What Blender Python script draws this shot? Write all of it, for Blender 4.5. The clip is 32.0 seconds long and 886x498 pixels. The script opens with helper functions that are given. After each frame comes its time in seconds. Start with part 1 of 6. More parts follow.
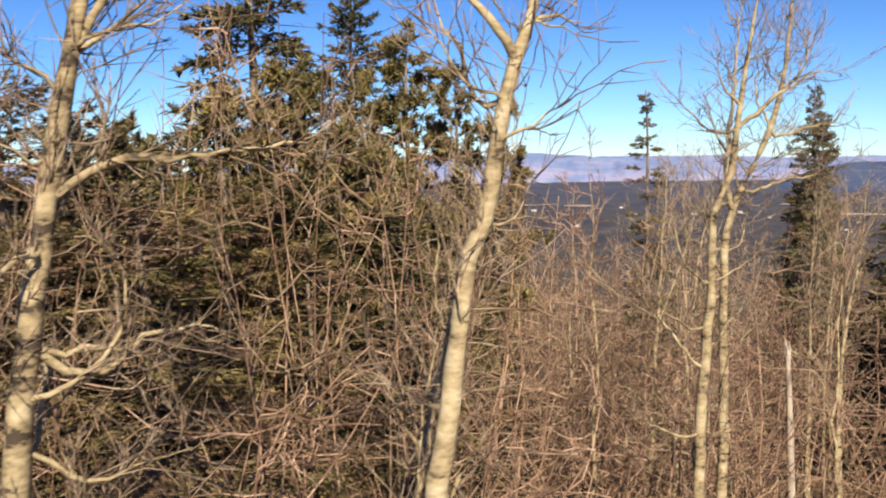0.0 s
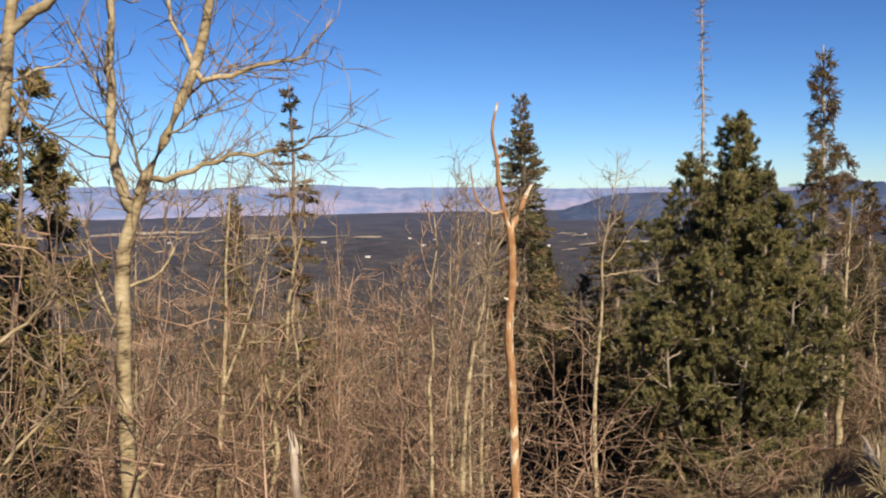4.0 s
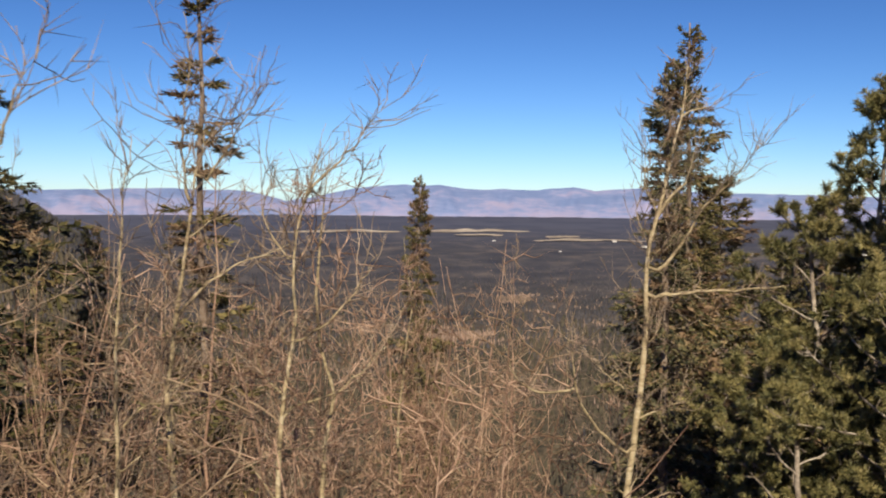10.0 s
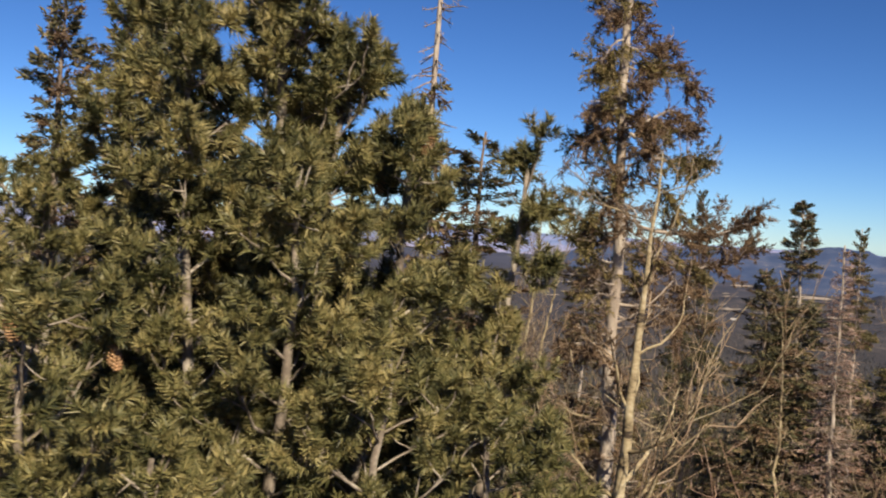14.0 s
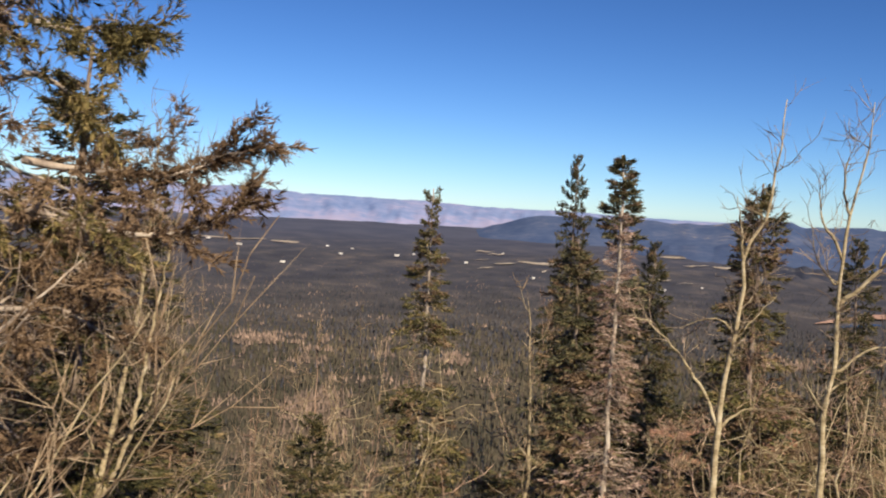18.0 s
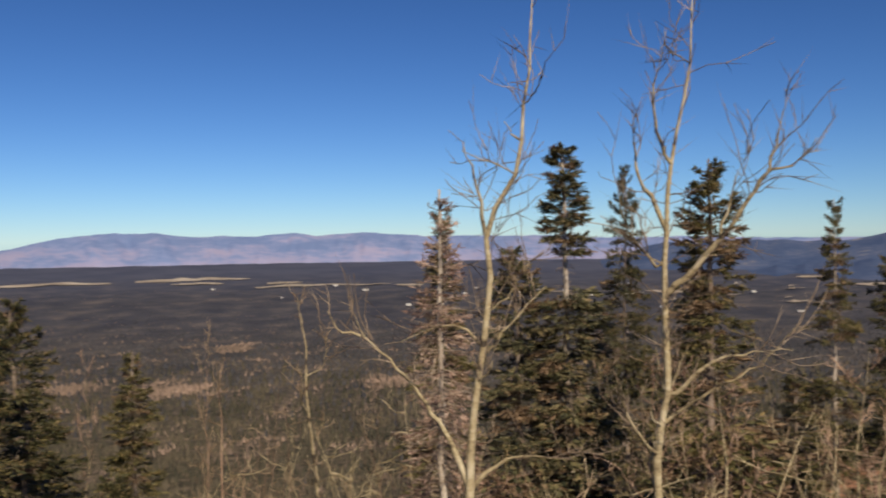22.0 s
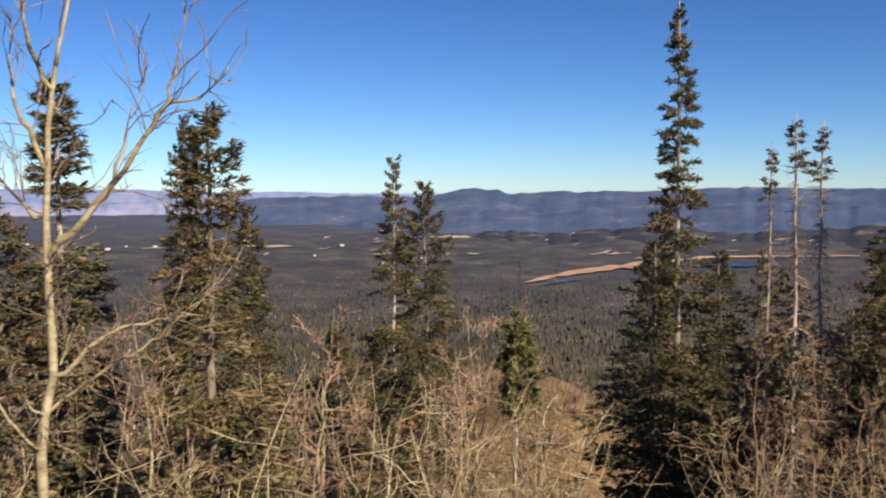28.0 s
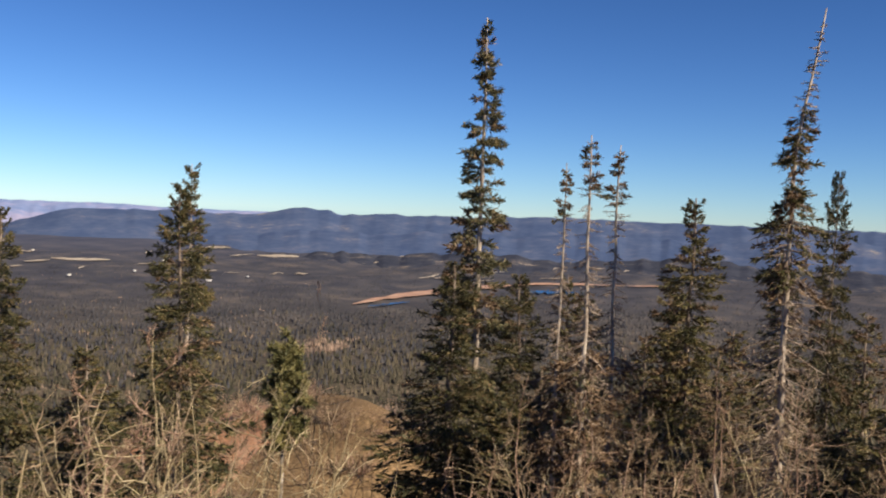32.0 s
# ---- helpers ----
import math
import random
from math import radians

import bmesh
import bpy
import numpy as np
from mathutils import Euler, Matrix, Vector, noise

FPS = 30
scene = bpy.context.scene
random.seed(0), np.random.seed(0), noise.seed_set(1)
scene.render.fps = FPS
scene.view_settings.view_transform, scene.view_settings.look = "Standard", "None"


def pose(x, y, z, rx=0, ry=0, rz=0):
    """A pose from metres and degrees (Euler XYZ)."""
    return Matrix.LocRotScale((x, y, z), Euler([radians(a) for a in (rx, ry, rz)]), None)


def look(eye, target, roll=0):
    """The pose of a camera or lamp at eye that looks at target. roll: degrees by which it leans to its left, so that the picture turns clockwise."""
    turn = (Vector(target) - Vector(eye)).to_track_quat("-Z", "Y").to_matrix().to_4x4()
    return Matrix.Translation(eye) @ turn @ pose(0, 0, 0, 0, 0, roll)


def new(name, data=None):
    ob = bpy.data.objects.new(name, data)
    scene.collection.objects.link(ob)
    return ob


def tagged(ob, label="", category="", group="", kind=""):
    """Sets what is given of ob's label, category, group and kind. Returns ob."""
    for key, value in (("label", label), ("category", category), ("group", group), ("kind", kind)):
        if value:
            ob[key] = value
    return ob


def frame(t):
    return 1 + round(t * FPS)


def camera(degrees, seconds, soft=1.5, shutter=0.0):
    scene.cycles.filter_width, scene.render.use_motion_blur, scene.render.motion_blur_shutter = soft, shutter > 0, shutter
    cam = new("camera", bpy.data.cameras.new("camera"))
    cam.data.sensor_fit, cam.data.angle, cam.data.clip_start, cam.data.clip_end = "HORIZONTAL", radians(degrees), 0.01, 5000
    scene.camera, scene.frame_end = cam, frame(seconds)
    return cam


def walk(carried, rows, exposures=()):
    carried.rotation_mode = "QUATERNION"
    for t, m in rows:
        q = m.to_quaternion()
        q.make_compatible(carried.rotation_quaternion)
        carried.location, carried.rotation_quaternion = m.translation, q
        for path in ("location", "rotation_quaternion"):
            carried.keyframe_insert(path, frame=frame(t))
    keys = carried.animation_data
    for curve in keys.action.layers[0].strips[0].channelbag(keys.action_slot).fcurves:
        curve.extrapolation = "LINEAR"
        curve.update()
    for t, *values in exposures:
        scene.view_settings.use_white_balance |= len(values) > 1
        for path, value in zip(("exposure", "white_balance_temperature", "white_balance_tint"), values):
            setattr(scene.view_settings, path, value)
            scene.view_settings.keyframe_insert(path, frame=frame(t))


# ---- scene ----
# ---- camera and its walk ----
cam = camera(50.2, 32.0, soft=2.0, shutter=0.18)
# seconds, eye x y z, heading to the left, pitch up, roll
PATH = [
    (0, 2.05, -7.88, 1.03, -14.02, -5.38, -0.98),
    (0.5, 2.49, -7.64, 1.00, -14.11, -3.42, -0.19),
    (1, 2.88, -7.32, 0.97, -13.16, -5.11, 0.81),
    (1.5, 3.32, -6.95, 0.97, -17.28, -5.05, 0.19),
    (2, 3.72, -6.71, 0.95, -21.66, -4.16, 0.35),
    (2.5, 4.11, -6.41, 0.90, -24.49, -2.65, -0.17),
    (3, 4.56, -6.16, 0.82, -25.81, -3.13, 0.29),
    (3.5, 4.94, -5.85, 0.76, -26.82, -2.58, 0.13),
    (4, 5.35, -5.56, 0.69, -26.69, -3.69, -1.05),
    (4.5, 5.75, -5.33, 0.66, -24.65, -4.52, -0.30),
    (6.5, 7.69, -3.66, 0.43, -20.65, -3.46, 2.47),
    (7, 8.03, -3.28, 0.40, -17.72, -3.95, 3.30),
    (7.5, 8.42, -2.98, 0.37, -19.11, -3.72, 2.12),
    (8, 8.79, -2.71, 0.34, -17.23, -4.19, 2.69),
    (8.5, 9.17, -2.45, 0.31, -14.03, -2.42, 1.26),
    (9, 9.55, -2.27, 0.28, -9.52, -2.40, 1.88),
    (9.5, 9.97, -1.98, 0.25, -6.72, -3.79, 1.11),
    (10, 10.43, -1.75, 0.21, -7.38, -3.43, 0.48),
    (10.5, 10.87, -1.43, 0.16, -8.74, -4.83, 1.03),
    (11, 11.36, -1.05, 0.15, -12.88, -4.26, 0.13),
    (11.5, 11.77, -0.75, 0.12, -13.86, -5.64, 0.78),
    (12, 12.20, -0.41, 0.09, -15.31, -4.31, 0.70),
    (12.5, 12.64, -0.17, 0.02, -19.07, -2.35, 1.87),
    (13, 13.00, -0.00, 0.01, -22.80, -2.01, 4.00),
    (13.5, 13.44, 0.18, 0.00, -27.10, -0.80, 3.74),
    (14, 13.93, 0.36, -0.05, -27.51, -1.44, 3.27),
    (14.5, 14.42, 0.59, -0.11, -29.81, -1.88, 2.74),
    (16.5, 16.37, 1.36, 0.04, -30.68, -3.17, 2.18),
    (17, 16.80, 1.51, 0.02, -30.63, -2.96, 2.08),
    (17.5, 17.23, 1.62, -0.03, -30.41, -3.95, 3.14),
    (18, 17.64, 1.81, -0.06, -31.53, -2.84, 3.15),
    (18.5, 18.05, 1.86, -0.11, -33.29, -1.46, 1.76),
    (19, 18.46, 1.95, -0.15, -35.45, -1.93, 2.74),
    (19.5, 18.89, 2.02, -0.16, -36.47, -1.60, 2.79),
    (20, 19.31, 2.06, -0.18, -35.35, -2.13, 3.46),
    (20.5, 19.73, 2.14, -0.23, -35.60, 0.28, 2.04),
    (21, 20.16, 2.19, -0.28, -37.81, -1.50, 0.61),
    (21.5, 20.47, 2.31, -0.32, -35.71, -1.28, 0.57),
    (22, 20.78, 2.31, -0.34, -24.01, -0.73, -0.79),
    (22.5, 20.87, 2.30, -0.31, -13.30, -0.41, -1.11),
    (23, 20.92, 2.33, -0.33, -5.67, -1.42, -1.76),
    (23.5, 21.00, 2.35, -0.40, 0.25, -9.93, -0.93),
    (24, 21.00, 2.40, -0.40, -0.41, -11.15, -0.51),
    (24.5, 20.99, 2.40, -0.37, -0.77, -6.98, -0.79),
    (26.5, 21.27, 2.37, -0.37, -21.95, -5.30, -0.67),
    (27, 21.55, 2.37, -0.37, -30.15, -6.63, 0.55),
    (27.5, 21.72, 2.43, -0.37, -40.22, -4.98, 0.90),
    (28, 21.93, 2.46, -0.39, -48.26, -3.65, -0.23),
    (28.5, 22.18, 2.38, -0.39, -51.22, -2.07, 1.36),
    (29, 22.33, 2.38, -0.40, -55.61, -2.48, 2.35),
    (29.5, 22.46, 2.47, -0.41, -57.33, -2.40, 2.02),
    (30, 22.56, 2.50, -0.44, -57.15, -3.44, 1.45),
    (30.5, 22.61, 2.46, -0.48, -55.62, -3.70, 1.61),
    (31, 22.66, 2.47, -0.50, -54.32, -4.94, 2.40),
    (31.5, 22.99, 2.59, -0.51, -55.72, -3.76, 1.26),
    (32, 23.38, 2.59, -0.53, -58.54, -2.16, 2.21),
]
walk(cam, [(t, pose(x, y, z, 90 + up, 0, yaw) @ pose(0, 0, 0, 0, 0, roll)) for t, x, y, z, yaw, up, roll in PATH],
     exposures=[(0, 0.64), (1, 0.50), (2, 0.42), (3, 0.36), (11, 0.26), (17, 0.36), (19, 0.34), (21, 0.10), (22.8, -0.18), (23.6, 0.14), (24.5, 0.16), (26.5, 0.33), (28, 0.45), (32, 0.42)])

# ---- sky and sun ----
SUN_EL, SUN_AZ = radians(36), radians(186)
world = bpy.data.worlds.new("sky")
scene.world = world
world.use_nodes = True
wn = world.node_tree
sky = wn.nodes.new("ShaderNodeTexSky")
sky.sky_type = "NISHITA"
sky.sun_disc = False
sky.sun_elevation, sky.sun_rotation = SUN_EL, SUN_AZ
sky.altitude, sky.air_density, sky.dust_density, sky.ozone_density = 2900, 1.0, 0.25, 2.0
clear = wn.nodes.new("ShaderNodeMix")
clear.data_type, clear.blend_type = "RGBA", "MULTIPLY"
clear.inputs[0].default_value = 1.0
clear.inputs[7].default_value = (0.0685, 0.0808, 0.0990, 1)
deep = wn.nodes.new("ShaderNodeGamma")
deep.inputs["Gamma"].default_value = 1.27
wn.nodes["Background"].inputs["Strength"].default_value = 0.90
wn.links.new(sky.outputs["Color"], clear.inputs[6])
wn.links.new(clear.outputs[2], deep.inputs["Color"])
pure = wn.nodes.new("ShaderNodeHueSaturation")
pure.inputs["Saturation"].default_value = 1.045
wn.links.new(deep.outputs["Color"], pure.inputs["Color"])
wn.links.new(pure.outputs["Color"], wn.nodes["Background"].inputs["Color"])
sun = new("sun", bpy.data.lights.new("sun", "SUN"))
sun.data.energy, sun.data.angle, sun.data.color = 5.5, radians(0.53), (1.0, 0.85, 0.63)
sun.matrix_world = look((0, 0, 0), (-math.sin(SUN_AZ) * math.cos(SUN_EL), -math.cos(SUN_AZ) * math.cos(SUN_EL), -math.sin(SUN_EL)))

# ---- materials ----
def material(name, stops, scale=6.0, rough=0.85, bump=0.3, stretch=(1, 1, 1), fine=40.0, vary=0.0, island=False, space="Object", spec=0.2):
    """Two scales of noise through a colour ramp; vary mixes in a random value of each object or island."""
    m = bpy.data.materials.new(name)
    m.use_nodes = True
    n, l = m.node_tree.nodes, m.node_tree.links
    b = n["Principled BSDF"]
    b.inputs["Roughness"].default_value = rough
    b.inputs["Specular IOR Level"].default_value = spec
    tc, mp = n.new("ShaderNodeTexCoord"), n.new("ShaderNodeMapping")
    mp.inputs["Scale"].default_value = stretch
    l.new(tc.outputs[space], mp.inputs["Vector"])
    big, small = n.new("ShaderNodeTexNoise"), n.new("ShaderNodeTexNoise")
    big.inputs["Scale"].default_value, small.inputs["Scale"].default_value = scale, fine
    big.inputs["Detail"].default_value, small.inputs["Detail"].default_value = 4, 3
    for t in (big, small):
        l.new(mp.outputs[0], t.inputs["Vector"])
    mix = n.new("ShaderNodeMath")
    mix.operation = "MULTIPLY_ADD"
    mix.inputs[1].default_value = 0.45
    l.new(small.outputs[0], mix.inputs[0])
    low = n.new("ShaderNodeMath")
    low.operation = "MULTIPLY_ADD"
    low.inputs[1].default_value, low.inputs[2].default_value = 0.9, -0.175
    l.new(big.outputs[0], low.inputs[0])
    l.new(low.outputs[0], mix.inputs[2])
    last = mix
    if vary:
        if island:
            src = n.new("ShaderNodeNewGeometry").outputs["Random Per Island"]
        else:
            src = n.new("ShaderNodeObjectInfo").outputs["Random"]
        v = n.new("ShaderNodeMath")
        v.operation = "MULTIPLY_ADD"
        v.inputs[1].default_value = vary
        l.new(src, v.inputs[0])
        l.new(mix.outputs[0], v.inputs[2])
        w = n.new("ShaderNodeMath")
        w.operation = "SUBTRACT"
        w.inputs[1].default_value = vary / 2
        l.new(v.outputs[0], w.inputs[0])
        last = w
    r = n.new("ShaderNodeValToRGB")
    e = r.color_ramp.elements
    while len(e) < len(stops):
        e.new(0.5)
    for k, (p, c) in zip(e, stops):
        k.position, k.color = p, (*c, 1)
    l.new(last.outputs[0], r.inputs[0])
    l.new(r.outputs[0], b.inputs["Base Color"])
    if bump:
        u = n.new("ShaderNodeBump")
        u.inputs["Strength"].default_value = bump
        u.inputs["Distance"].default_value = 0.02
        l.new(mix.outputs[0], u.inputs["Height"])
        l.new(u.outputs[0], b.inputs["Normal"])
    return m


ASPEN = material("aspen_bark", [(0.35, (0.06, 0.047, 0.036)), (0.41, (0.22, 0.175, 0.108)), (0.54, (0.37, 0.305, 0.190)), (0.76, (0.54, 0.475, 0.345))], 5, 0.75, 0.4, (1, 1, 2.2), 30, 0.12)
TWIG = material("twig_bark", [(0.3, (0.13, 0.088, 0.058)), (0.55, (0.29, 0.21, 0.14)), (0.75, (0.47, 0.365, 0.25))], 3, 0.85, 0, fine=20, vary=0.35, island=True)
ASPENTWIG = material("aspen_twig_bark", [(0.3, (0.11, 0.082, 0.064)), (0.55, (0.25, 0.190, 0.142)), (0.75, (0.42, 0.335, 0.25))], 3, 0.85, 0, fine=20, vary=0.35, island=True)
THICKET = material("thicket_bark", [(0.3, (0.14, 0.083, 0.060)), (0.55, (0.32, 0.208, 0.150)), (0.75, (0.50, 0.355, 0.265))], 2, 0.88, 0, fine=15, vary=0.45, island=True)
SPRUCEBARK = material("spruce_bark", [(0.3, (0.10, 0.075, 0.06)), (0.5, (0.20, 0.155, 0.125)), (0.72, (0.36, 0.30, 0.25))], 8, 0.9, 0.6, (1, 1, 0.4), 50)
SILVER = material("weathered_wood", [(0.3, (0.20, 0.16, 0.135)), (0.5, (0.40, 0.34, 0.285)), (0.75, (0.58, 0.52, 0.45))], 6, 0.85, 0.5, (1, 1, 0.3), 40)
PINEBARK = material("pine_bark", [(0.3, (0.11, 0.09, 0.072)), (0.5, (0.26, 0.22, 0.18)), (0.72, (0.52, 0.47, 0.40))], 7, 0.9, 0.4, fine=40)
ORANGE = material("peeled_wood", [(0.33, (0.17, 0.085, 0.045)), (0.48, (0.33, 0.175, 0.085)), (0.57, (0.42, 0.26, 0.14)), (0.62, (0.66, 0.57, 0.45)), (0.75, (0.74, 0.67, 0.56))], 3.5, 0.8, 0.5, (1, 1, 0.5), 30)
PALEWOOD = material("bare_pale_wood", [(0.3, (0.42, 0.36, 0.28)), (0.55, (0.62, 0.55, 0.45)), (0.75, (0.74, 0.68, 0.58))], 9, 0.8, 0.4, (1, 1, 0.3), 50)
NEEDLE = material("spruce_needles", [(0.22, (0.032, 0.036, 0.016)), (0.47, (0.105, 0.094, 0.036)), (0.64, (0.175, 0.146, 0.058)), (0.80, (0.245, 0.180, 0.085))], 2.2, 0.6, 0, fine=9, vary=0.5, island=True, spec=0.3)
DARKNEEDLE = material("dark_spruce_needles", [(0.22, (0.022, 0.027, 0.013)), (0.48, (0.065, 0.062, 0.026)), (0.66, (0.12, 0.10, 0.042)), (0.82, (0.20, 0.14, 0.07))], 2.2, 0.6, 0, fine=9, vary=0.5, island=True, spec=0.3)
BLUENEEDLE = material("fir_needles", [(0.22, (0.036, 0.042, 0.026)), (0.47, (0.105, 0.10, 0.052)), (0.64, (0.185, 0.16, 0.08)), (0.80, (0.28, 0.20, 0.115))], 2.2, 0.6, 0, fine=9, vary=0.5, island=True, spec=0.3)
PINE = material("pine_needles", [(0.26, (0.030, 0.036, 0.016)), (0.48, (0.142, 0.138, 0.055)), (0.76, (0.35, 0.295, 0.130))], 3.6, 0.5, 0, fine=9, vary=0.34, island=True, spec=0.35)
OLIVEPINE = material("olive_pine_needles", [(0.25, (0.045, 0.045, 0.019)), (0.48, (0.145, 0.125, 0.048)), (0.75, (0.31, 0.235, 0.10))], 1.2, 0.6, 0, fine=6, vary=0.5, island=True, spec=0.3)
BROWN = material("dead_needles", [(0.25, (0.075, 0.047, 0.030)), (0.5, (0.165, 0.110, 0.066)), (0.75, (0.27, 0.188, 0.122))], 2, 0.85, 0, fine=9, vary=0.5, island=True)
PINK = material("dry_sprays", [(0.25, (0.17, 0.10, 0.075)), (0.5, (0.36, 0.24, 0.19)), (0.75, (0.52, 0.40, 0.33))], 2, 0.85, 0, fine=9, vary=0.45, island=True)
OLIVE = material("dying_needles", [(0.25, (0.06, 0.055, 0.025)), (0.5, (0.15, 0.125, 0.05)), (0.75, (0.30, 0.23, 0.10))], 2, 0.8, 0, fine=9, vary=0.5, island=True)
DEADTWIG = material("dead_twigs", [(0.3, (0.15, 0.11, 0.085)), (0.55, (0.30, 0.235, 0.185)), (0.75, (0.46, 0.38, 0.31))], 3, 0.9, 0, fine=20, vary=0.4, island=True)
PALETWIG = material("pale_dry_twigs", [(0.3, (0.20, 0.16, 0.095)), (0.55, (0.38, 0.31, 0.19)), (0.75, (0.56, 0.47, 0.31))], 1.5, 0.9, 0, fine=15, vary=0.4, island=True)
CONE = material("cone_scales", [(0.3, (0.20, 0.10, 0.05)), (0.6, (0.50, 0.30, 0.16)), (0.8, (0.62, 0.42, 0.25))], 20, 0.7, 0, fine=60)
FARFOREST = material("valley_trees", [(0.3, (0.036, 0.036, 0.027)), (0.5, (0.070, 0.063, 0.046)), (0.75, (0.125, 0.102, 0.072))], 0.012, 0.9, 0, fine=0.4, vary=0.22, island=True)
BAREWOOD = material("bare_stand", [(0.3, (0.13, 0.10, 0.082)), (0.55, (0.22, 0.162, 0.130)), (0.75, (0.36, 0.26, 0.205))], 0.01, 0.9, 0, fine=0.4, vary=0.35, island=True)
REDSAND = material("red_shore", [(0.3, (0.32, 0.19, 0.14)), (0.55, (0.46, 0.29, 0.215)), (0.75, (0.55, 0.40, 0.31))], 0.02, 0.95, 0.2, fine=0.3)
BANK = material("bank_soil", [(0.3, (0.22, 0.12, 0.07)), (0.45, (0.40, 0.205, 0.115)), (0.6, (0.47, 0.27, 0.17)), (0.75, (0.40, 0.30, 0.20))], 0.25, 0.95, 0.5, fine=2.5)
MEADOW = material("pale_meadow", [(0.3, (0.24, 0.20, 0.16)), (0.55, (0.42, 0.36, 0.295)), (0.75, (0.56, 0.50, 0.42))], 0.008, 0.95, 0, fine=0.06)
GRAVEL = material("road_gravel", [(0.3, (0.20, 0.15, 0.11)), (0.55, (0.37, 0.28, 0.20)), (0.75, (0.50, 0.41, 0.31))], 3, 0.95, 0.8, fine=70)
# conifers of the far plain, with distance haze painted into their colour
HAZEFOREST = material("hazed_plain_trees", [(0.3, (0.034, 0.036, 0.046)), (0.5, (0.057, 0.057, 0.066)), (0.75, (0.105, 0.094, 0.094))], 0.006, 0.9, 0, fine=0.2, vary=0.22, island=True)
WHITE = material("building_paint", [(0.3, (0.65, 0.62, 0.58)), (0.7, (0.82, 0.80, 0.76))], 0.3, 0.7, 0, fine=2)
ROOF = material("roof_metal", [(0.3, (0.40, 0.39, 0.38)), (0.7, (0.62, 0.60, 0.57))], 0.4, 0.5, 0, fine=3)
WATER = bpy.data.materials.new("lake_water")
WATER.use_nodes = True
wb = WATER.node_tree.nodes["Principled BSDF"]
wb.inputs["Base Color"].default_value, wb.inputs["Roughness"].default_value = (0.02, 0.07, 0.14, 1), 0.12
wv = WATER.node_tree.nodes.new("ShaderNodeTexNoise")
wv.inputs["Scale"].default_value = 40
wu = WATER.node_tree.nodes.new("ShaderNodeBump")
wu.inputs["Strength"].default_value = 0.15
WATER.node_tree.links.new(wv.outputs[0], wu.inputs["Height"])
WATER.node_tree.links.new(wu.outputs[0], wb.inputs["Normal"])


# Backdrop colour with haze painted in; the emission stands in for lit air.
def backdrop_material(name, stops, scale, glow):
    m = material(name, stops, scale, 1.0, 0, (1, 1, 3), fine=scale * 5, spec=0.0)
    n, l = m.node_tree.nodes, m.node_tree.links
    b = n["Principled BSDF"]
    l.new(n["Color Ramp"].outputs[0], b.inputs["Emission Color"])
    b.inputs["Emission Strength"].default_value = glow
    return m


RANGE = backdrop_material("hazed_far_range", [(0.34, (0.135, 0.185, 0.335)), (0.47, (0.175, 0.215, 0.365)), (0.56, (0.225, 0.238, 0.375)), (0.70, (0.268, 0.257, 0.375))], 0.0040, 0.30)
# bluer and darker towards the crest, paler and pinker towards the foot
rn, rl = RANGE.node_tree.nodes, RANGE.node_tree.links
high, by_height, axis_z = rn.new("ShaderNodeMapRange"), rn.new("ShaderNodeMath"), rn.new("ShaderNodeSeparateXYZ")
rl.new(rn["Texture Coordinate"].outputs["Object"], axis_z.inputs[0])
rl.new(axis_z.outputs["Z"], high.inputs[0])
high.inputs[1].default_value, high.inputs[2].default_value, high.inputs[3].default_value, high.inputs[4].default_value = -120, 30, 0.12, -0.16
by_height.operation = "ADD"
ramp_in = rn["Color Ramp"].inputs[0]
rl.new(ramp_in.links[0].from_socket, by_height.inputs[0])
rl.new(high.outputs[0], by_height.inputs[1])
rl.new(by_height.outputs[0], ramp_in)
# nearer ridges: darker base colours, still tinted blue for haze
RIDGE = backdrop_material("hazed_ridge", [(0.32, (0.043, 0.064, 0.128)), (0.52, (0.058, 0.080, 0.146)), (0.66, (0.080, 0.096, 0.155)), (0.74, (0.17, 0.16, 0.17))], 0.006, 0.30)
HILLS = backdrop_material("hazed_hills", [(0.32, (0.030, 0.035, 0.055)), (0.55, (0.046, 0.051, 0.072)), (0.67, (0.09, 0.083, 0.09)), (0.76, (0.24, 0.20, 0.175))], 0.010, 0.12)

# ---- ground ----
TRACK = np.array([(-30.0, -34.0), (2.0, -8.6), (12.8, -0.8), (16.6, 0.75), (20.5, 1.5), (24.3, 1.9), (26.0, -1.5), (22.0, -30.0)])
TRACKZ = np.array([0.8, -0.42, -1.42, -1.44, -1.72, -1.92, -1.95, 2.2])


def off_track(x, y):
    """Distance from the track, positive on the valley's side, and the track's height there."""
    x, y = np.asarray(x, float), np.asarray(y, float)
    best, side, height = np.full(x.shape, 1e9), np.ones(x.shape), np.zeros(x.shape)
    for (a, b), (za, zb) in zip(zip(TRACK, TRACK[1:]), zip(TRACKZ, TRACKZ[1:])):
        d = b - a
        u = np.clip(((x - a[0]) * d[0] + (y - a[1]) * d[1]) / (d @ d), 0, 1)
        ex, ey = x - a[0] - u * d[0], y - a[1] - u * d[1]
        r = np.hypot(ex, ey)
        s = np.where(d[0] * ey - d[1] * ex >= 0, 1, -1)
        near = r < best - 1e-6
        best, side, height = np.where(near, r, best), np.where(near, s, side), np.where(near, za + u * (zb - za), height)
    return best * side, height


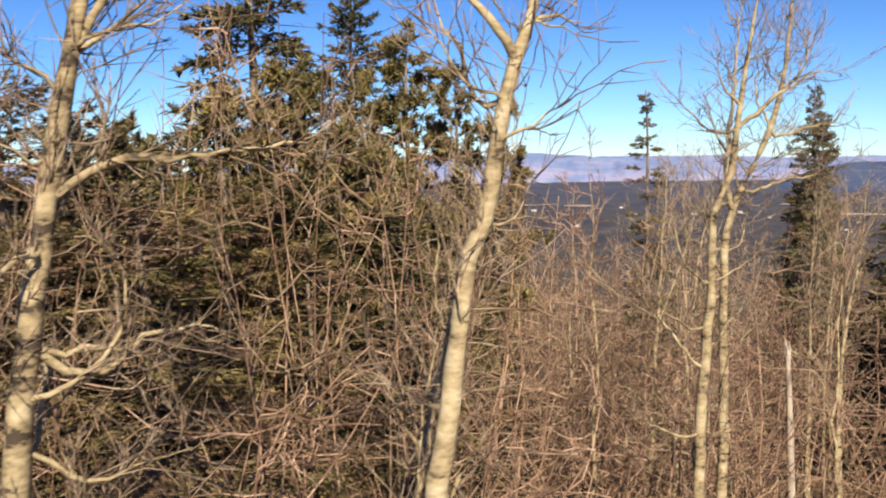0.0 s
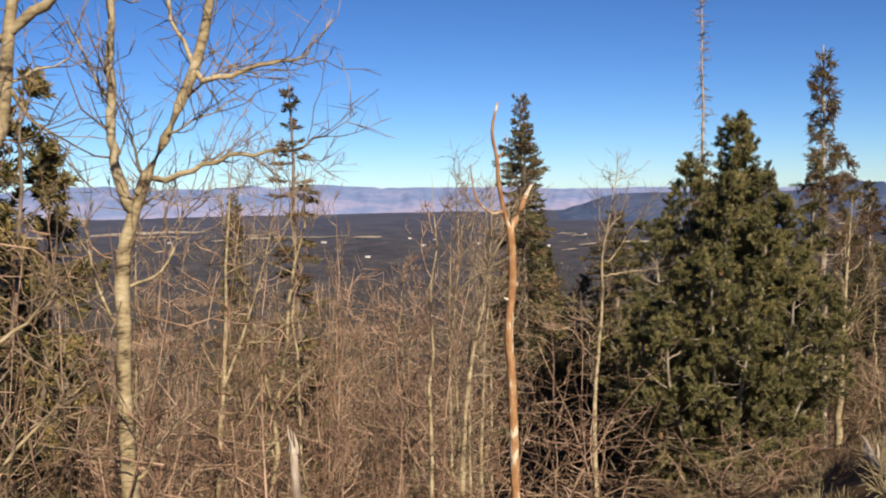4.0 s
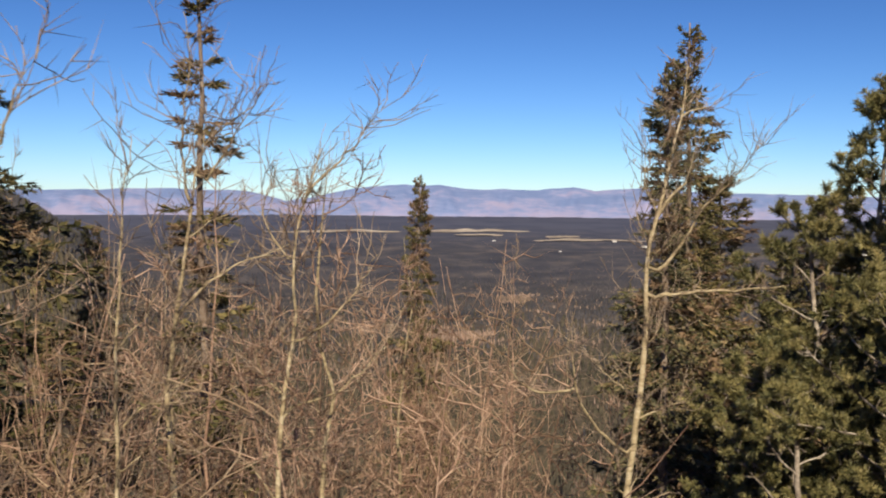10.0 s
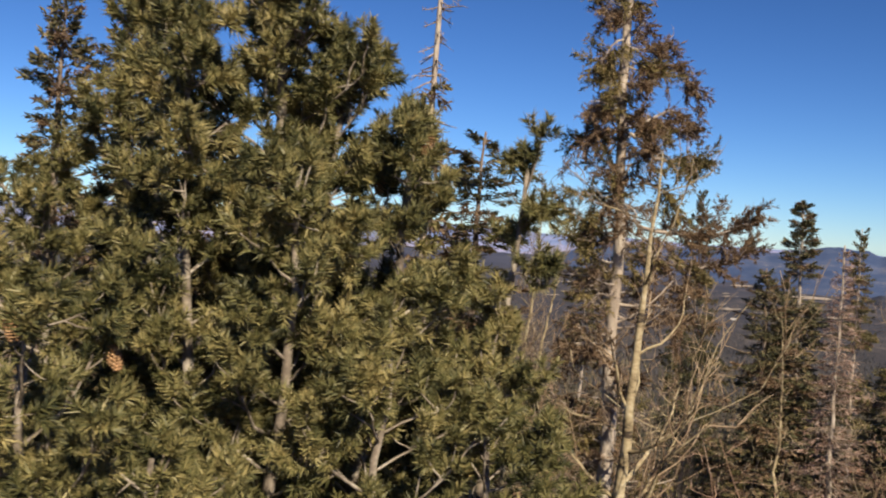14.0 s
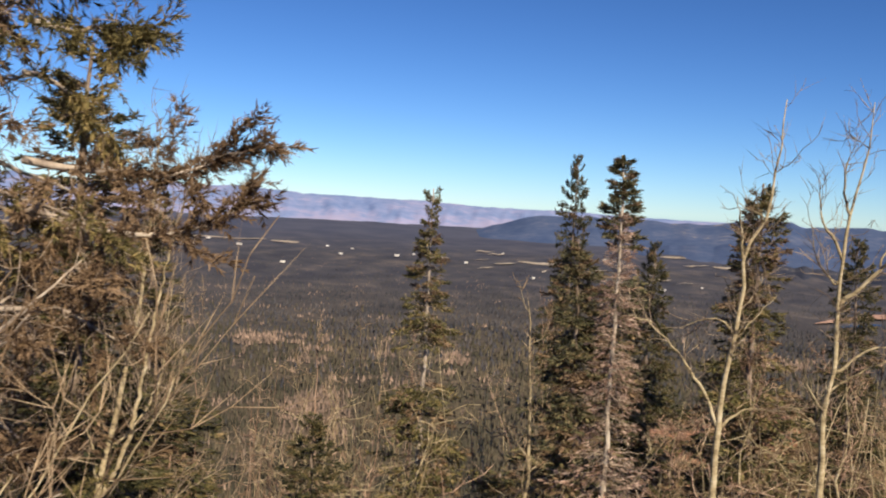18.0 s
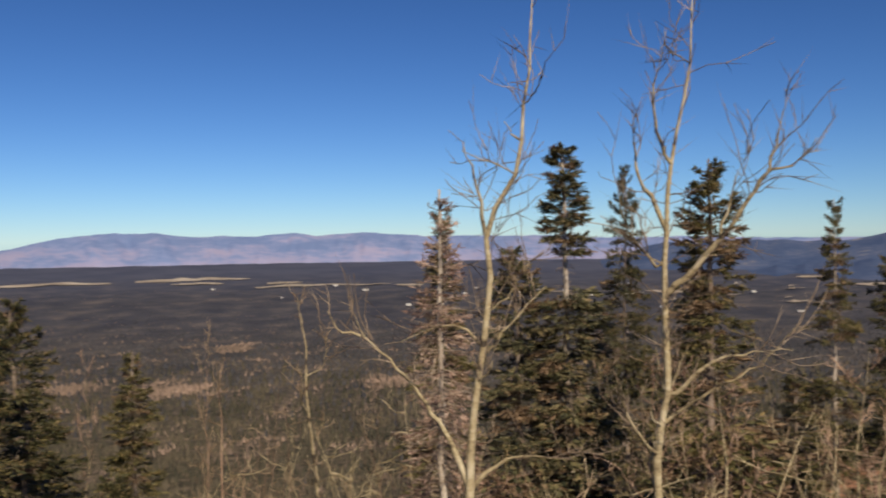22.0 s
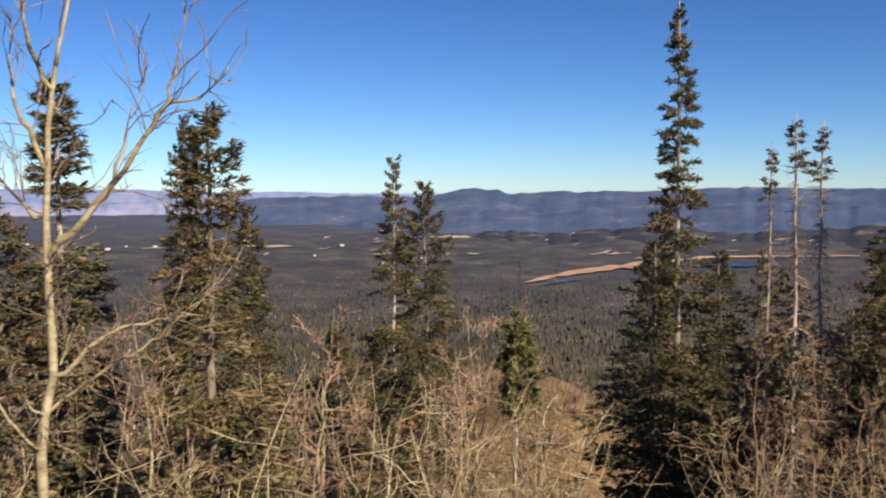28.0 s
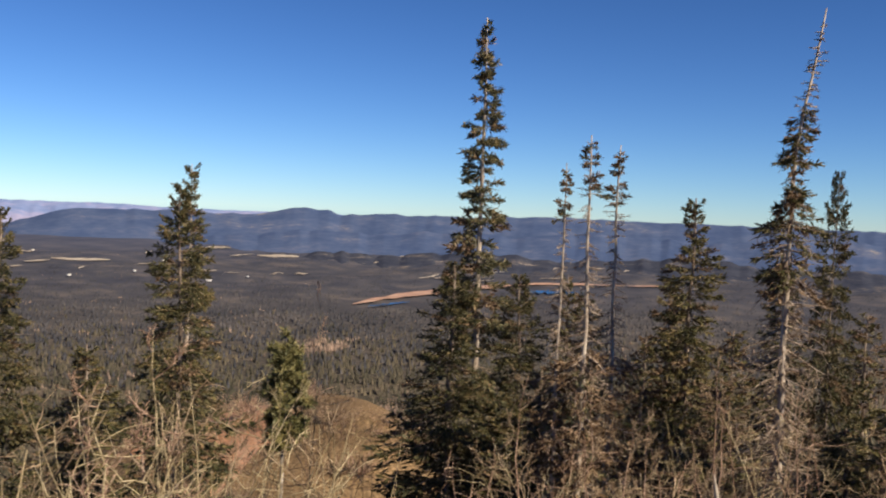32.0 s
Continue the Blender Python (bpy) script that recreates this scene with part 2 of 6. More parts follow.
def wave(x, y, size, seed=0.0):
    """Soft waves of about that size, from sums of sines, between -1 and 1."""
    k = 6.283 / size
    return (np.sin(k * x + seed) * np.cos(0.83 * k * y + 1.7 * seed) + 0.6 * np.sin(1.7 * k * y + 2.1 * seed + 0.5 * np.sin(k * x))
            + 0.4 * np.sin(2.9 * k * x - 1.3 * k * y + seed)) / 2.0


def ground_z(x, y):
    x, y = np.asarray(x, float), np.asarray(y, float)
    s, h = off_track(x, y)
    out = np.maximum(s - 0.35, 0)
    fall = np.where(out < 5, 0.62 * out, np.where(out < 45, 3.1 + 0.385 * (out - 5), 18.5 + 0.335 * (out - 45)))
    rise = np.maximum(-s - 1.6, 0)
    near = h - fall + 0.30 * np.minimum(rise, 60) + 0.06 * wave(x, y, 1.7, 1) * np.clip(out, 0, 1) + 0.25 * wave(x, y, 9, 2) * np.clip(out / 6, 0, 1)
    near = near + 3 * wave(x, y, 60, 4) * np.clip(out / 80, 0, 1)
    r = np.hypot(x - 14, y)
    az = np.degrees(np.arctan2(x - 14, y))
    near = near + 13.0 * np.exp(-(np.clip((az - 50.5) / 12.5, -3, 3)) ** 4 - ((r - 76) / 26) ** 2)
    az = np.degrees(np.arctan2(x - 14, y))
    floor = -220 + 126 * np.clip((r - 2400) / 2200, 0, 1) + np.clip((r - 700) / 600, 0, 1) * np.clip((4400 - r) / 800, 0, 1) * (5 * wave(x, y, 520, 3) + np.clip((az - 35) / 15, 0, 1) * 9 * wave(x, y, 760, 5))
    floor = floor + 234 * np.exp(-np.clip((az + 25) / 13, -3, 3) ** 4 - ((r - 1750) / 520) ** 2)
    k = 14.0
    t = np.clip((near - floor) / k, -40, 40)
    return np.where(near - floor > 30 * k, near, floor + k * np.log1p(np.exp(t))) - np.where(near > -150, 0, 0)


# ---- mesh helpers ----
class Geo:
    """Triangles gathered from arrays."""

    def __init__(self):
        self.v, self.f, self.n = [], [], 0

    def add(self, v, f):
        v, f = np.asarray(v, float).reshape(-1, 3), np.asarray(f, int).reshape(-1, 3)
        self.v.append(v)
        self.f.append(f + self.n)
        self.n += len(v)

    def mesh(self, name, mat, smooth=False):
        me = bpy.data.meshes.new(name)
        v, f = np.concatenate(self.v), np.concatenate(self.f)
        me.vertices.add(len(v))
        me.vertices.foreach_set("co", v.ravel())
        me.loops.add(f.size)
        me.loops.foreach_set("vertex_index", f.ravel())
        me.polygons.add(len(f))
        me.polygons.foreach_set("loop_start", np.arange(0, f.size, 3))
        me.polygons.foreach_set("loop_total", np.full(len(f), 3))
        me.update(calc_edges=True)
        if smooth:
            me.polygons.foreach_set("use_smooth", np.ones(len(f), bool))
        me.materials.append(mat)
        return me


def unit(a):
    return a / np.maximum(np.linalg.norm(a, axis=-1, keepdims=True), 1e-9)


def across(d):
    """Two unit vectors square to each direction."""
    ref = np.where(np.abs(d[..., 2:3]) > 0.9, np.array([1.0, 0, 0]), np.array([0, 0, 1.0]))
    a = unit(np.cross(d, ref))
    return a, np.cross(d, a)


def tube(g, pts, rad, sides=8, cap=True, knob=0.0, rng=None):
    pts, rad = np.asarray(pts, float), np.asarray(rad, float)
    d = unit(np.gradient(pts, axis=0))
    a, b = across(d)
    w = np.arange(sides) * 2 * np.pi / sides
    rr = rad[:, None, None] * (1 + (knob * rng.standard_normal((len(pts), sides, 1)) if knob else 0))
    ring = pts[:, None] + rr * (np.cos(w)[None, :, None] * a[:, None] + np.sin(w)[None, :, None] * b[:, None])
    v = ring.reshape(-1, 3)
    i, j = np.meshgrid(np.arange(len(pts) - 1), np.arange(sides), indexing="ij")
    p, q = i * sides + j, i * sides + (j + 1) % sides
    f = np.concatenate([np.stack([p, q, q + sides], -1).reshape(-1, 3), np.stack([p, q + sides, p + sides], -1).reshape(-1, 3)])
    if cap:
        v = np.vstack([v, pts[-1] + d[-1] * rad[-1] * 0.4])
        e = (len(pts) - 1) * sides
        f = np.vstack([f, [[e + k, e + (k + 1) % sides, len(v) - 1] for k in range(sides)]])
    g.add(v, f)


def sticks(g, a, b, ra, rb):
    """Many thin three-sided twigs, from a to b."""
    a, b = np.asarray(a, float), np.asarray(b, float)
    if not len(a):
        return
    d = unit(b - a)
    p, q = across(d)
    ra, rb = np.broadcast_to(ra, len(a)), np.broadcast_to(rb, len(a))
    w = np.array([0, 2.094, 4.189])
    ring = np.cos(w)[None, :, None] * p[:, None] + np.sin(w)[None, :, None] * q[:, None]
    v = np.concatenate([a[:, None] + ra[:, None, None] * ring, b[:, None] + rb[:, None, None] * ring], 1)
    base = (np.arange(len(a)) * 6)[:, None, None]
    f = np.array([[0, 1, 4], [0, 4, 3], [1, 2, 5], [1, 5, 4], [2, 0, 3], [2, 3, 5]])[None]
    g.add(v, base + f)


def sprays(g, p, d, length, width, rng):
    """Short shoots: a slim blade with three spiky sprigs set round it."""
    if not len(p):
        return
    d = unit(d)
    a, b = across(d)
    n = len(p)
    w = rng.uniform(0, 3.14, n)[:, None]
    n1 = np.cos(w) * a + np.sin(w) * b
    length, width = np.asarray(length)[:, None], np.asarray(width)[:, None]
    mid, tip = p + d * length * 0.5, p + d * length
    rows = [p, mid + n1 * width * 0.62, tip, mid - n1 * width * 0.62]
    for k in range(3):
        u = (k + rng.uniform(0, 1, (n, 1))) / 3.6
        t = w + k * 2.09 + rng.uniform(-0.5, 0.5, (n, 1))
        out = np.cos(t) * a + np.sin(t) * b
        root = p + d * length * u
        way = unit(d * rng.uniform(0.5, 1.0, (n, 1)) + out)
        side = np.cross(way, d) * width * 0.36
        rows += [root - side, root + side, root + way * width * rng.uniform(1.7, 2.6, (n, 1))]
    v = np.stack(rows, 1)
    base = (np.arange(n) * 13)[:, None, None]
    f = np.array([[0, 1, 2], [0, 2, 3]] + [[4 + 3 * k, 5 + 3 * k, 6 + 3 * k] for k in range(3)])[None]
    g.add(v, base + f)


def needles(g, p, d, length, count, span, wide, rng, flare=(0.35, 0.95)):
    """Bottle-brush shoots of single needles that point forwards along the shoot; flare: how far they stand out."""
    n = len(p)
    d = unit(d)
    p = np.repeat(p, count, 0)
    d = np.repeat(d, count, 0)
    length = np.repeat(length, count)[:, None]
    a, b = across(d)
    w = rng.uniform(0, 6.283, n * count)[:, None]
    out = np.cos(w) * a + np.sin(w) * b
    u = rng.uniform(0.0, 1.0, (n * count, 1))
    root = p + d * length * u
    way = unit(out * rng.uniform(*flare, (n * count, 1)) + d * (0.30 + 0.85 * u))
    tip = root + way * span * rng.uniform(0.75, 1.15, (n * count, 1))
    side = unit(np.cross(way, rng.standard_normal((n * count, 3)))) * wide
    v = np.stack([root - side, root + side, tip], 1)
    g.add(v, (np.arange(n * count) * 3)[:, None] + np.arange(3)[None])


def part(name, me, parent, label=""):
    ob = new(name, me)
    ob.parent = parent
    if label:
        tagged(ob, label)
    return ob


def thing(name, at, label, category, group="", kind=""):
    ob = new(name)
    ob.empty_display_size = 0.2
    ob.matrix_world = pose(*at)
    return tagged(ob, label, category, group, kind)

# ---- the land ----
def ground_sheet():
    rings = np.concatenate([np.linspace(0.4, 30, 75), np.geomspace(30.6, 4990, 150)])
    az = np.radians(np.concatenate([np.linspace(-40, 100, 330), np.linspace(103, 317, 74)]))
    n = len(az)
    x, y = 14 + rings[:, None] * np.sin(az)[None], rings[:, None] * np.cos(az)[None]
    v = np.stack([x, y, ground_z(x, y)], -1).reshape(-1, 3)
    v = np.vstack([v, [14, 0, float(ground_z(14.0, 0.0))]])
    i, j = np.meshgrid(np.arange(len(rings) - 1), np.arange(n), indexing="ij")
    p, q = i * n + j, i * n + (j + 1) % n
    f = np.concatenate([np.stack([p, p + n, q + n], -1).reshape(-1, 3), np.stack([p, q + n, q], -1).reshape(-1, 3)])
    f = np.vstack([f, [[len(v) - 1, k, (k + 1) % n] for k in range(n)]])
    g = Geo()
    g.add(v, f)
    return tagged(new("ground", g.mesh("ground", GROUND, True)), "brown mountain slope and dark forested valley floor", "ground", kind="structure")


def ground_material():
    """Dry litter and soil by the track; dark forest floor with grey stands and dry openings in the valley; distance
    haze painted over it as slate, then blue.
    """
    m = bpy.data.materials.new("mountain_ground")
    m.use_nodes = True
    n, l = m.node_tree.nodes, m.node_tree.links
    b = n["Principled BSDF"]
    b.inputs["Roughness"].default_value, b.inputs["Specular IOR Level"].default_value = 0.95, 0.1
    tc = n.new("ShaderNodeTexCoord")

    def noise_of(scale, detail, stops):
        t = n.new("ShaderNodeTexNoise")
        t.inputs["Scale"].default_value, t.inputs["Detail"].default_value = scale, detail
        l.new(tc.outputs["Object"], t.inputs["Vector"])
        r = n.new("ShaderNodeValToRGB")
        e = r.color_ramp.elements
        while len(e) < len(stops):
            e.new(0.5)
        for k, (p, c) in zip(e, stops):
            k.position, k.color = p, (*c, 1)
        l.new(t.outputs[0], r.inputs[0])
        return t, r.outputs[0]

    def blend(kind, f, a, c):
        x = n.new("ShaderNodeMix")
        x.data_type, x.blend_type = "RGBA", kind
        if isinstance(f, float):
            x.inputs[0].default_value = f
        else:
            l.new(f, x.inputs[0])
        l.new(a, x.inputs[6])
        l.new(c, x.inputs[7])
        return x.outputs[2]

    fine, litter = noise_of(5.0, 6, [(0.3, (0.09, 0.065, 0.045)), (0.5, (0.20, 0.145, 0.09)), (0.7, (0.34, 0.26, 0.17))])
    _, stain = noise_of(0.22, 3, [(0.35, (0.55, 0.5, 0.45)), (0.65, (1.0, 0.9, 0.75))])
    near = blend("MULTIPLY", 1.0, litter, stain)
    _, canopy = noise_of(0.09, 5, [(0.35, (0.045, 0.041, 0.031)), (0.52, (0.085, 0.072, 0.053)), (0.66, (0.150, 0.118, 0.086))])
    _, stands = noise_of(0.006, 4, [(0.50, (0, 0, 0)), (0.62, (1, 1, 1))])
    _, grey = noise_of(0.05, 4, [(0.35, (0.10, 0.08, 0.06)), (0.6, (0.20, 0.155, 0.11)), (0.75, (0.30, 0.21, 0.15))])
    _, patchy = noise_of(0.03, 5, [(0.52, (0, 0, 0)), (0.60, (1, 1, 1))])
    both = n.new("ShaderNodeMath")
    both.operation = "MULTIPLY"
    l.new(stands, both.inputs[0])
    l.new(patchy, both.inputs[1])
    wooded = blend("MIX", both.outputs[0], canopy, grey)
    # distance haze put into the ground colour, growing from 1000 m outwards
    _, slate_haze = noise_of(0.012, 5, [(0.35, (0.045, 0.047, 0.064)), (0.55, (0.070, 0.069, 0.082)), (0.72, (0.125, 0.108, 0.108))])
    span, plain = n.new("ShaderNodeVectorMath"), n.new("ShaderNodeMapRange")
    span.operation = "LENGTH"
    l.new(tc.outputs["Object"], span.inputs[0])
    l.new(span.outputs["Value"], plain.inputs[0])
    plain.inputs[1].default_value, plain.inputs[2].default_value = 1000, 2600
    far = blend("MIX", plain.outputs[0], wooded, slate_haze)
    # outermost plain: a stronger haze blue painted in
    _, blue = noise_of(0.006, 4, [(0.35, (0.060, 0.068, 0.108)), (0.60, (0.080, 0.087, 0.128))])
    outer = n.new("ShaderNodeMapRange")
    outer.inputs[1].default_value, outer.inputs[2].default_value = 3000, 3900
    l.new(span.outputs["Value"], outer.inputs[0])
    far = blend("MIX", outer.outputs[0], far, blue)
    far_by = n.new("ShaderNodeMapRange")
    far_by.inputs[1].default_value, far_by.inputs[2].default_value = 85, 210
    l.new(span.outputs["Value"], far_by.inputs[0])
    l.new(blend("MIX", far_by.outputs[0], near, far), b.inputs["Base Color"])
    u = n.new("ShaderNodeBump")
    u.inputs["Strength"].default_value, u.inputs["Distance"].default_value = 0.6, 0.05
    l.new(fine.outputs[0], u.inputs["Height"])
    l.new(u.outputs[0], b.inputs["Normal"])
    return m


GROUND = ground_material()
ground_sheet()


REACH = np.geomspace(40, 4700, 1100)


def reach(az, el, out=300):
    """How far out the ground lies in that direction, seen from the track's middle."""
    up = np.degrees(np.arctan2(ground_z(14 + REACH * math.sin(radians(az)), REACH * math.cos(radians(az))), REACH))
    k = np.nonzero((up >= el) & (REACH > out))[0]
    if not len(k):
        return 4300.0
    b = int(k[0])
    share = (el - up[b - 1]) / max(up[b] - up[b - 1], 1e-6)
    return float(REACH[b - 1] + (REACH[b] - REACH[b - 1]) * min(max(share, 0), 1))


def patch(name, az0, az1, el_near, el_far, mat, label, category, lift=2.0, seed=1, taper=0.35, span=None):
    """A flat opening in the valley with an uneven outline, laid on the ground."""
    rng = np.random.default_rng(seed)
    n, rows = 40, 8
    az = np.linspace(az0, az1, n)
    mid = (az0 + az1) / 2
    r0, r1 = span or (reach(mid, el_near), reach(mid, el_far))
    edge = np.sin(np.linspace(0, np.pi, n)) ** taper
    wob = lambda k: 1 + 0.25 * np.interp(np.arange(n), np.arange(0, n + 4, 4), rng.standard_normal(n // 4 + 1))
    c, h = (r0 + r1) / 2, (r1 - r0) / 2
    lo, hi = c - h * edge * wob(0), c + h * edge * wob(1)
    u = np.linspace(0, 1, rows)[:, None]
    r = lo + (hi - lo) * u
    x, y = 14 + r * np.sin(np.radians(az)), r * np.cos(np.radians(az))
    v = np.stack([x, y, ground_z(x, y) + lift], -1).reshape(-1, 3)
    i, j = np.meshgrid(np.arange(rows - 1), np.arange(n - 1), indexing="ij")
    p = i * n + j
    f = np.concatenate([np.stack([p, p + n + 1, p + 1], -1).reshape(-1, 3), np.stack([p, p + n, p + n + 1], -1).reshape(-1, 3)])
    g = Geo()
    g.add(v, f[:, ::-1])
    return tagged(new(name, g.mesh(name, mat, True)), label, category, kind="structure")


for k, (a, b, e0, e1) in enumerate([(-3.5, 4.8, -2.50, -2.36), (6.0, 12.6, -2.42, -2.26), (8.0, 11.0, -2.62, -2.52), (12.8, 17.0, -2.86, -2.76), (13.5, 15.6, -2.70, -2.58),
                                    (21.2, 22.9, -2.97, -2.86), (15.8, 21.0, -2.86, -2.80), (36.1, 39.3, -3.50, -3.36), (30.6, 32.0, -3.45, -3.38), (47.5, 50.0, -3.05, -2.9), (44.5, 46.0, -2.6, -2.5)]):
    patch("meadow", a, b, e0, e1, MEADOW, "pale dry meadow in the far valley", "meadow", 3, k + 3)


def ribbon(name, line, mat, label, category, lift, seed, n=90):
    """A long ragged strip on the valley floor: direction, height angle and height in degrees of its run."""
    rng = np.random.default_rng(seed)
    az0, el0, th0 = (np.array(c) for c in zip(*line))
    a = np.linspace(az0[0], az0[-1], n)
    rough = np.interp(np.arange(n), np.arange(0, n + 3, 3), rng.standard_normal(len(range(0, n + 3, 3))))
    other = np.interp(np.arange(n), np.arange(0, n + 5, 5), rng.standard_normal(len(range(0, n + 5, 5))))
    mid, th = np.interp(a, az0, el0) + 0.025 * other, np.interp(a, az0, th0) * 0.62 * (1 + 0.45 * rough)
    r0, r1 = np.array([(reach(q, m - t / 2), reach(q, m + t / 2)) for q, m, t in zip(a, mid, th)]).T
    r = np.stack([r0 + (r1 - r0) * u for u in (0, 0.33, 0.67, 1)])
    x, y = 14 + r * np.sin(np.radians(a)), r * np.cos(np.radians(a))
    v = np.stack([x, y, ground_z(x, y) + lift], -1).reshape(-1, 3)
    i, j = np.meshgrid(np.arange(3), np.arange(n - 1), indexing="ij")
    p = i * n + j
    f = np.concatenate([np.stack([p, p + 1, p + n + 1], -1).reshape(-1, 3), np.stack([p, p + n + 1, p + n], -1).reshape(-1, 3)])
    g = Geo()
    g.add(v, f)
    return tagged(new(name, g.mesh(name, mat, True)), label, category, kind="structure")


SHORE = ((53.3, -5.74, 0.08), (54.4, -5.46, 0.30), (56.1, -5.16, 0.36), (57.8, -4.90, 0.36), (59.8, -4.66, 0.34), (62.2, -4.27, 0.28), (63.9, -4.12, 0.24), (65.9, -4.05, 0.20), (68.5, -3.95, 0.13), (72.1, -3.90, 0.06))
SHORE_AZ, SHORE_R = [p[0] for p in SHORE], [reach(p[0], p[1]) for p in SHORE]
ribbon("shore", SHORE, REDSAND, "red sandy shore strip of a reservoir", "shore", 4, 31)
ribbon("lake", ((54.2, -5.90, 0.04), (55.2, -5.74, 0.17), (56.7, -5.54, 0.04)), WATER, "small blue reservoir inlet", "water", 5, 34)
ribbon("lake", ((63.5, -4.66, 0.05), (64.4, -4.62, 0.26), (66.0, -4.60, 0.22), (67.2, -4.50, 0.04)), WATER, "small blue reservoir water", "water", 5, 35)
CLEARINGS = []
clear_rng = np.random.default_rng(57)
for k in range(40):
    a, e = clear_rng.uniform(31, 76), clear_rng.uniform(-4.3, -2.65)
    w, t = clear_rng.uniform(0.15, 0.75), clear_rng.uniform(0.03, 0.10)
    CLEARINGS.append((a, w, reach(a, e - t / 2), reach(a, e + t / 2)))
    ribbon("clearing", ((a - w, e - 0.06, 0.02), (a - w * 0.3, e, 1.5 * t), (a + w * 0.4, e + 0.02, 1.2 * t), (a + w, e + 0.05, 0.02)), MEADOW, "pale dry clearing in the far forest", "clearing", 4, 60 + k, 18)
patch("soil_bank", 45.0, 54.0, 0, 0, BANK, "reddish bare soil bank on the slope", "soil", 0.05, 36, 0.5, (52, 78))


def ridge(name, az, el, r_foot, r_top, mat, label, seed, rough, folds=1.0):
    """A mountain range along the horizon: crest by its height in degrees over the track, with gullies down to the foot."""
    a = np.linspace(az[0], az[-1], int((az[-1] - az[0]) * 10))
    crest = np.interp(a, az, el) + rough * np.interp(a, np.arange(az[0], az[-1] + 1, 0.5), np.random.default_rng(seed).standard_normal(len(np.arange(az[0], az[-1] + 1, 0.5))))
    rows = 22
    u = np.linspace(0, 1, rows)[:, None]
    gully = wave(a * 60 + 60 * u, a * 11, 210, seed) * 110 + wave(a * 60 - 25 * u, a * 31, 75, seed + 1) * 30
    r = r_foot + (r_top - r_foot) * u + folds * gully * np.sin(u * np.pi) * 0.8
    x, y = 14 + r * np.sin(np.radians(a)), r * np.cos(np.radians(a))
    foot = ground_z(14 + r_foot * np.sin(np.radians(a)), r_foot * np.cos(np.radians(a))) - 12
    top = np.tan(np.radians(crest)) * r_top
    z = foot + (top - foot) * (u ** 0.85) + 4 * folds * wave(a * 60, 37 * u + 0 * a, 150, seed) * np.sin(u * np.pi)
    v = np.stack([x, y, z], -1).reshape(-1, 3)
    n = len(a)
    i, j = np.meshgrid(np.arange(rows - 1), np.arange(n - 1), indexing="ij")
    p = i * n + j
    f = np.concatenate([np.stack([p, p + n + 1, p + 1], -1).reshape(-1, 3), np.stack([p, p + n, p + n + 1], -1).reshape(-1, 3)])
    g = Geo()
    g.add(v, f[:, ::-1])
    return tagged(new(name, g.mesh(name, mat, True)), label, "mountains", kind="structure")


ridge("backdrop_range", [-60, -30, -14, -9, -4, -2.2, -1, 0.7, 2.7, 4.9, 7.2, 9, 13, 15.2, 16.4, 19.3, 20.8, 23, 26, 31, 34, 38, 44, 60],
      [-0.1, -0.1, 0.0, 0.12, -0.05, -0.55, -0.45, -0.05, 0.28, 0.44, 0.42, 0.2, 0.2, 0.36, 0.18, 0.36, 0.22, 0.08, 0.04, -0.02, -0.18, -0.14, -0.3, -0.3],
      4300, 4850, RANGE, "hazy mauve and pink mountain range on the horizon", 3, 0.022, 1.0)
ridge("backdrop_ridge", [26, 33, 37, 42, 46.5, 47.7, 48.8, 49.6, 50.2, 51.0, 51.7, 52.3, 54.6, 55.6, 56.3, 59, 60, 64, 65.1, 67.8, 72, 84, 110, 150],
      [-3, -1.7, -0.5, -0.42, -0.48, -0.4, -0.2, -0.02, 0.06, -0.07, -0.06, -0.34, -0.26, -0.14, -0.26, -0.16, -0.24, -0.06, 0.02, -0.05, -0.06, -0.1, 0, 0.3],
      3750, 4250, RIDGE, "haze-blue forested ridge on the horizon", 8, 0.028, 0.10)
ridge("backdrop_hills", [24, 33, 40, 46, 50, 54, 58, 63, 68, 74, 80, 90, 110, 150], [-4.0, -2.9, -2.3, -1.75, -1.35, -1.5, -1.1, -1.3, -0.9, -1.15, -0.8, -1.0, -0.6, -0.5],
      3350, 3800, RIDGE, "haze-blue wooded hills below the ridge", 12, 0.07, 0.14)
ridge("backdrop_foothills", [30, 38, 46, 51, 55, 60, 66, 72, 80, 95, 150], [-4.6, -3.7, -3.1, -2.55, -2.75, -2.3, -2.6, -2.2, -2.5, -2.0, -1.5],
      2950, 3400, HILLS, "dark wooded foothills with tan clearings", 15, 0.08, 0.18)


# bare aspen stands in the valley: direction, distance, half widths
STANDS = ((25.2, 960, 2.2, 80), (22.3, 1370, 2.6, 70), (7.8, 1440, 2.2, 45), (2.2, 1480, 1.2, 40), (11.5, 1900, 1.6, 60), (33.0, 1250, 1.5, 60), (47.0, 700, 1.5, 60), (52.0, 1500, 2.0, 80))


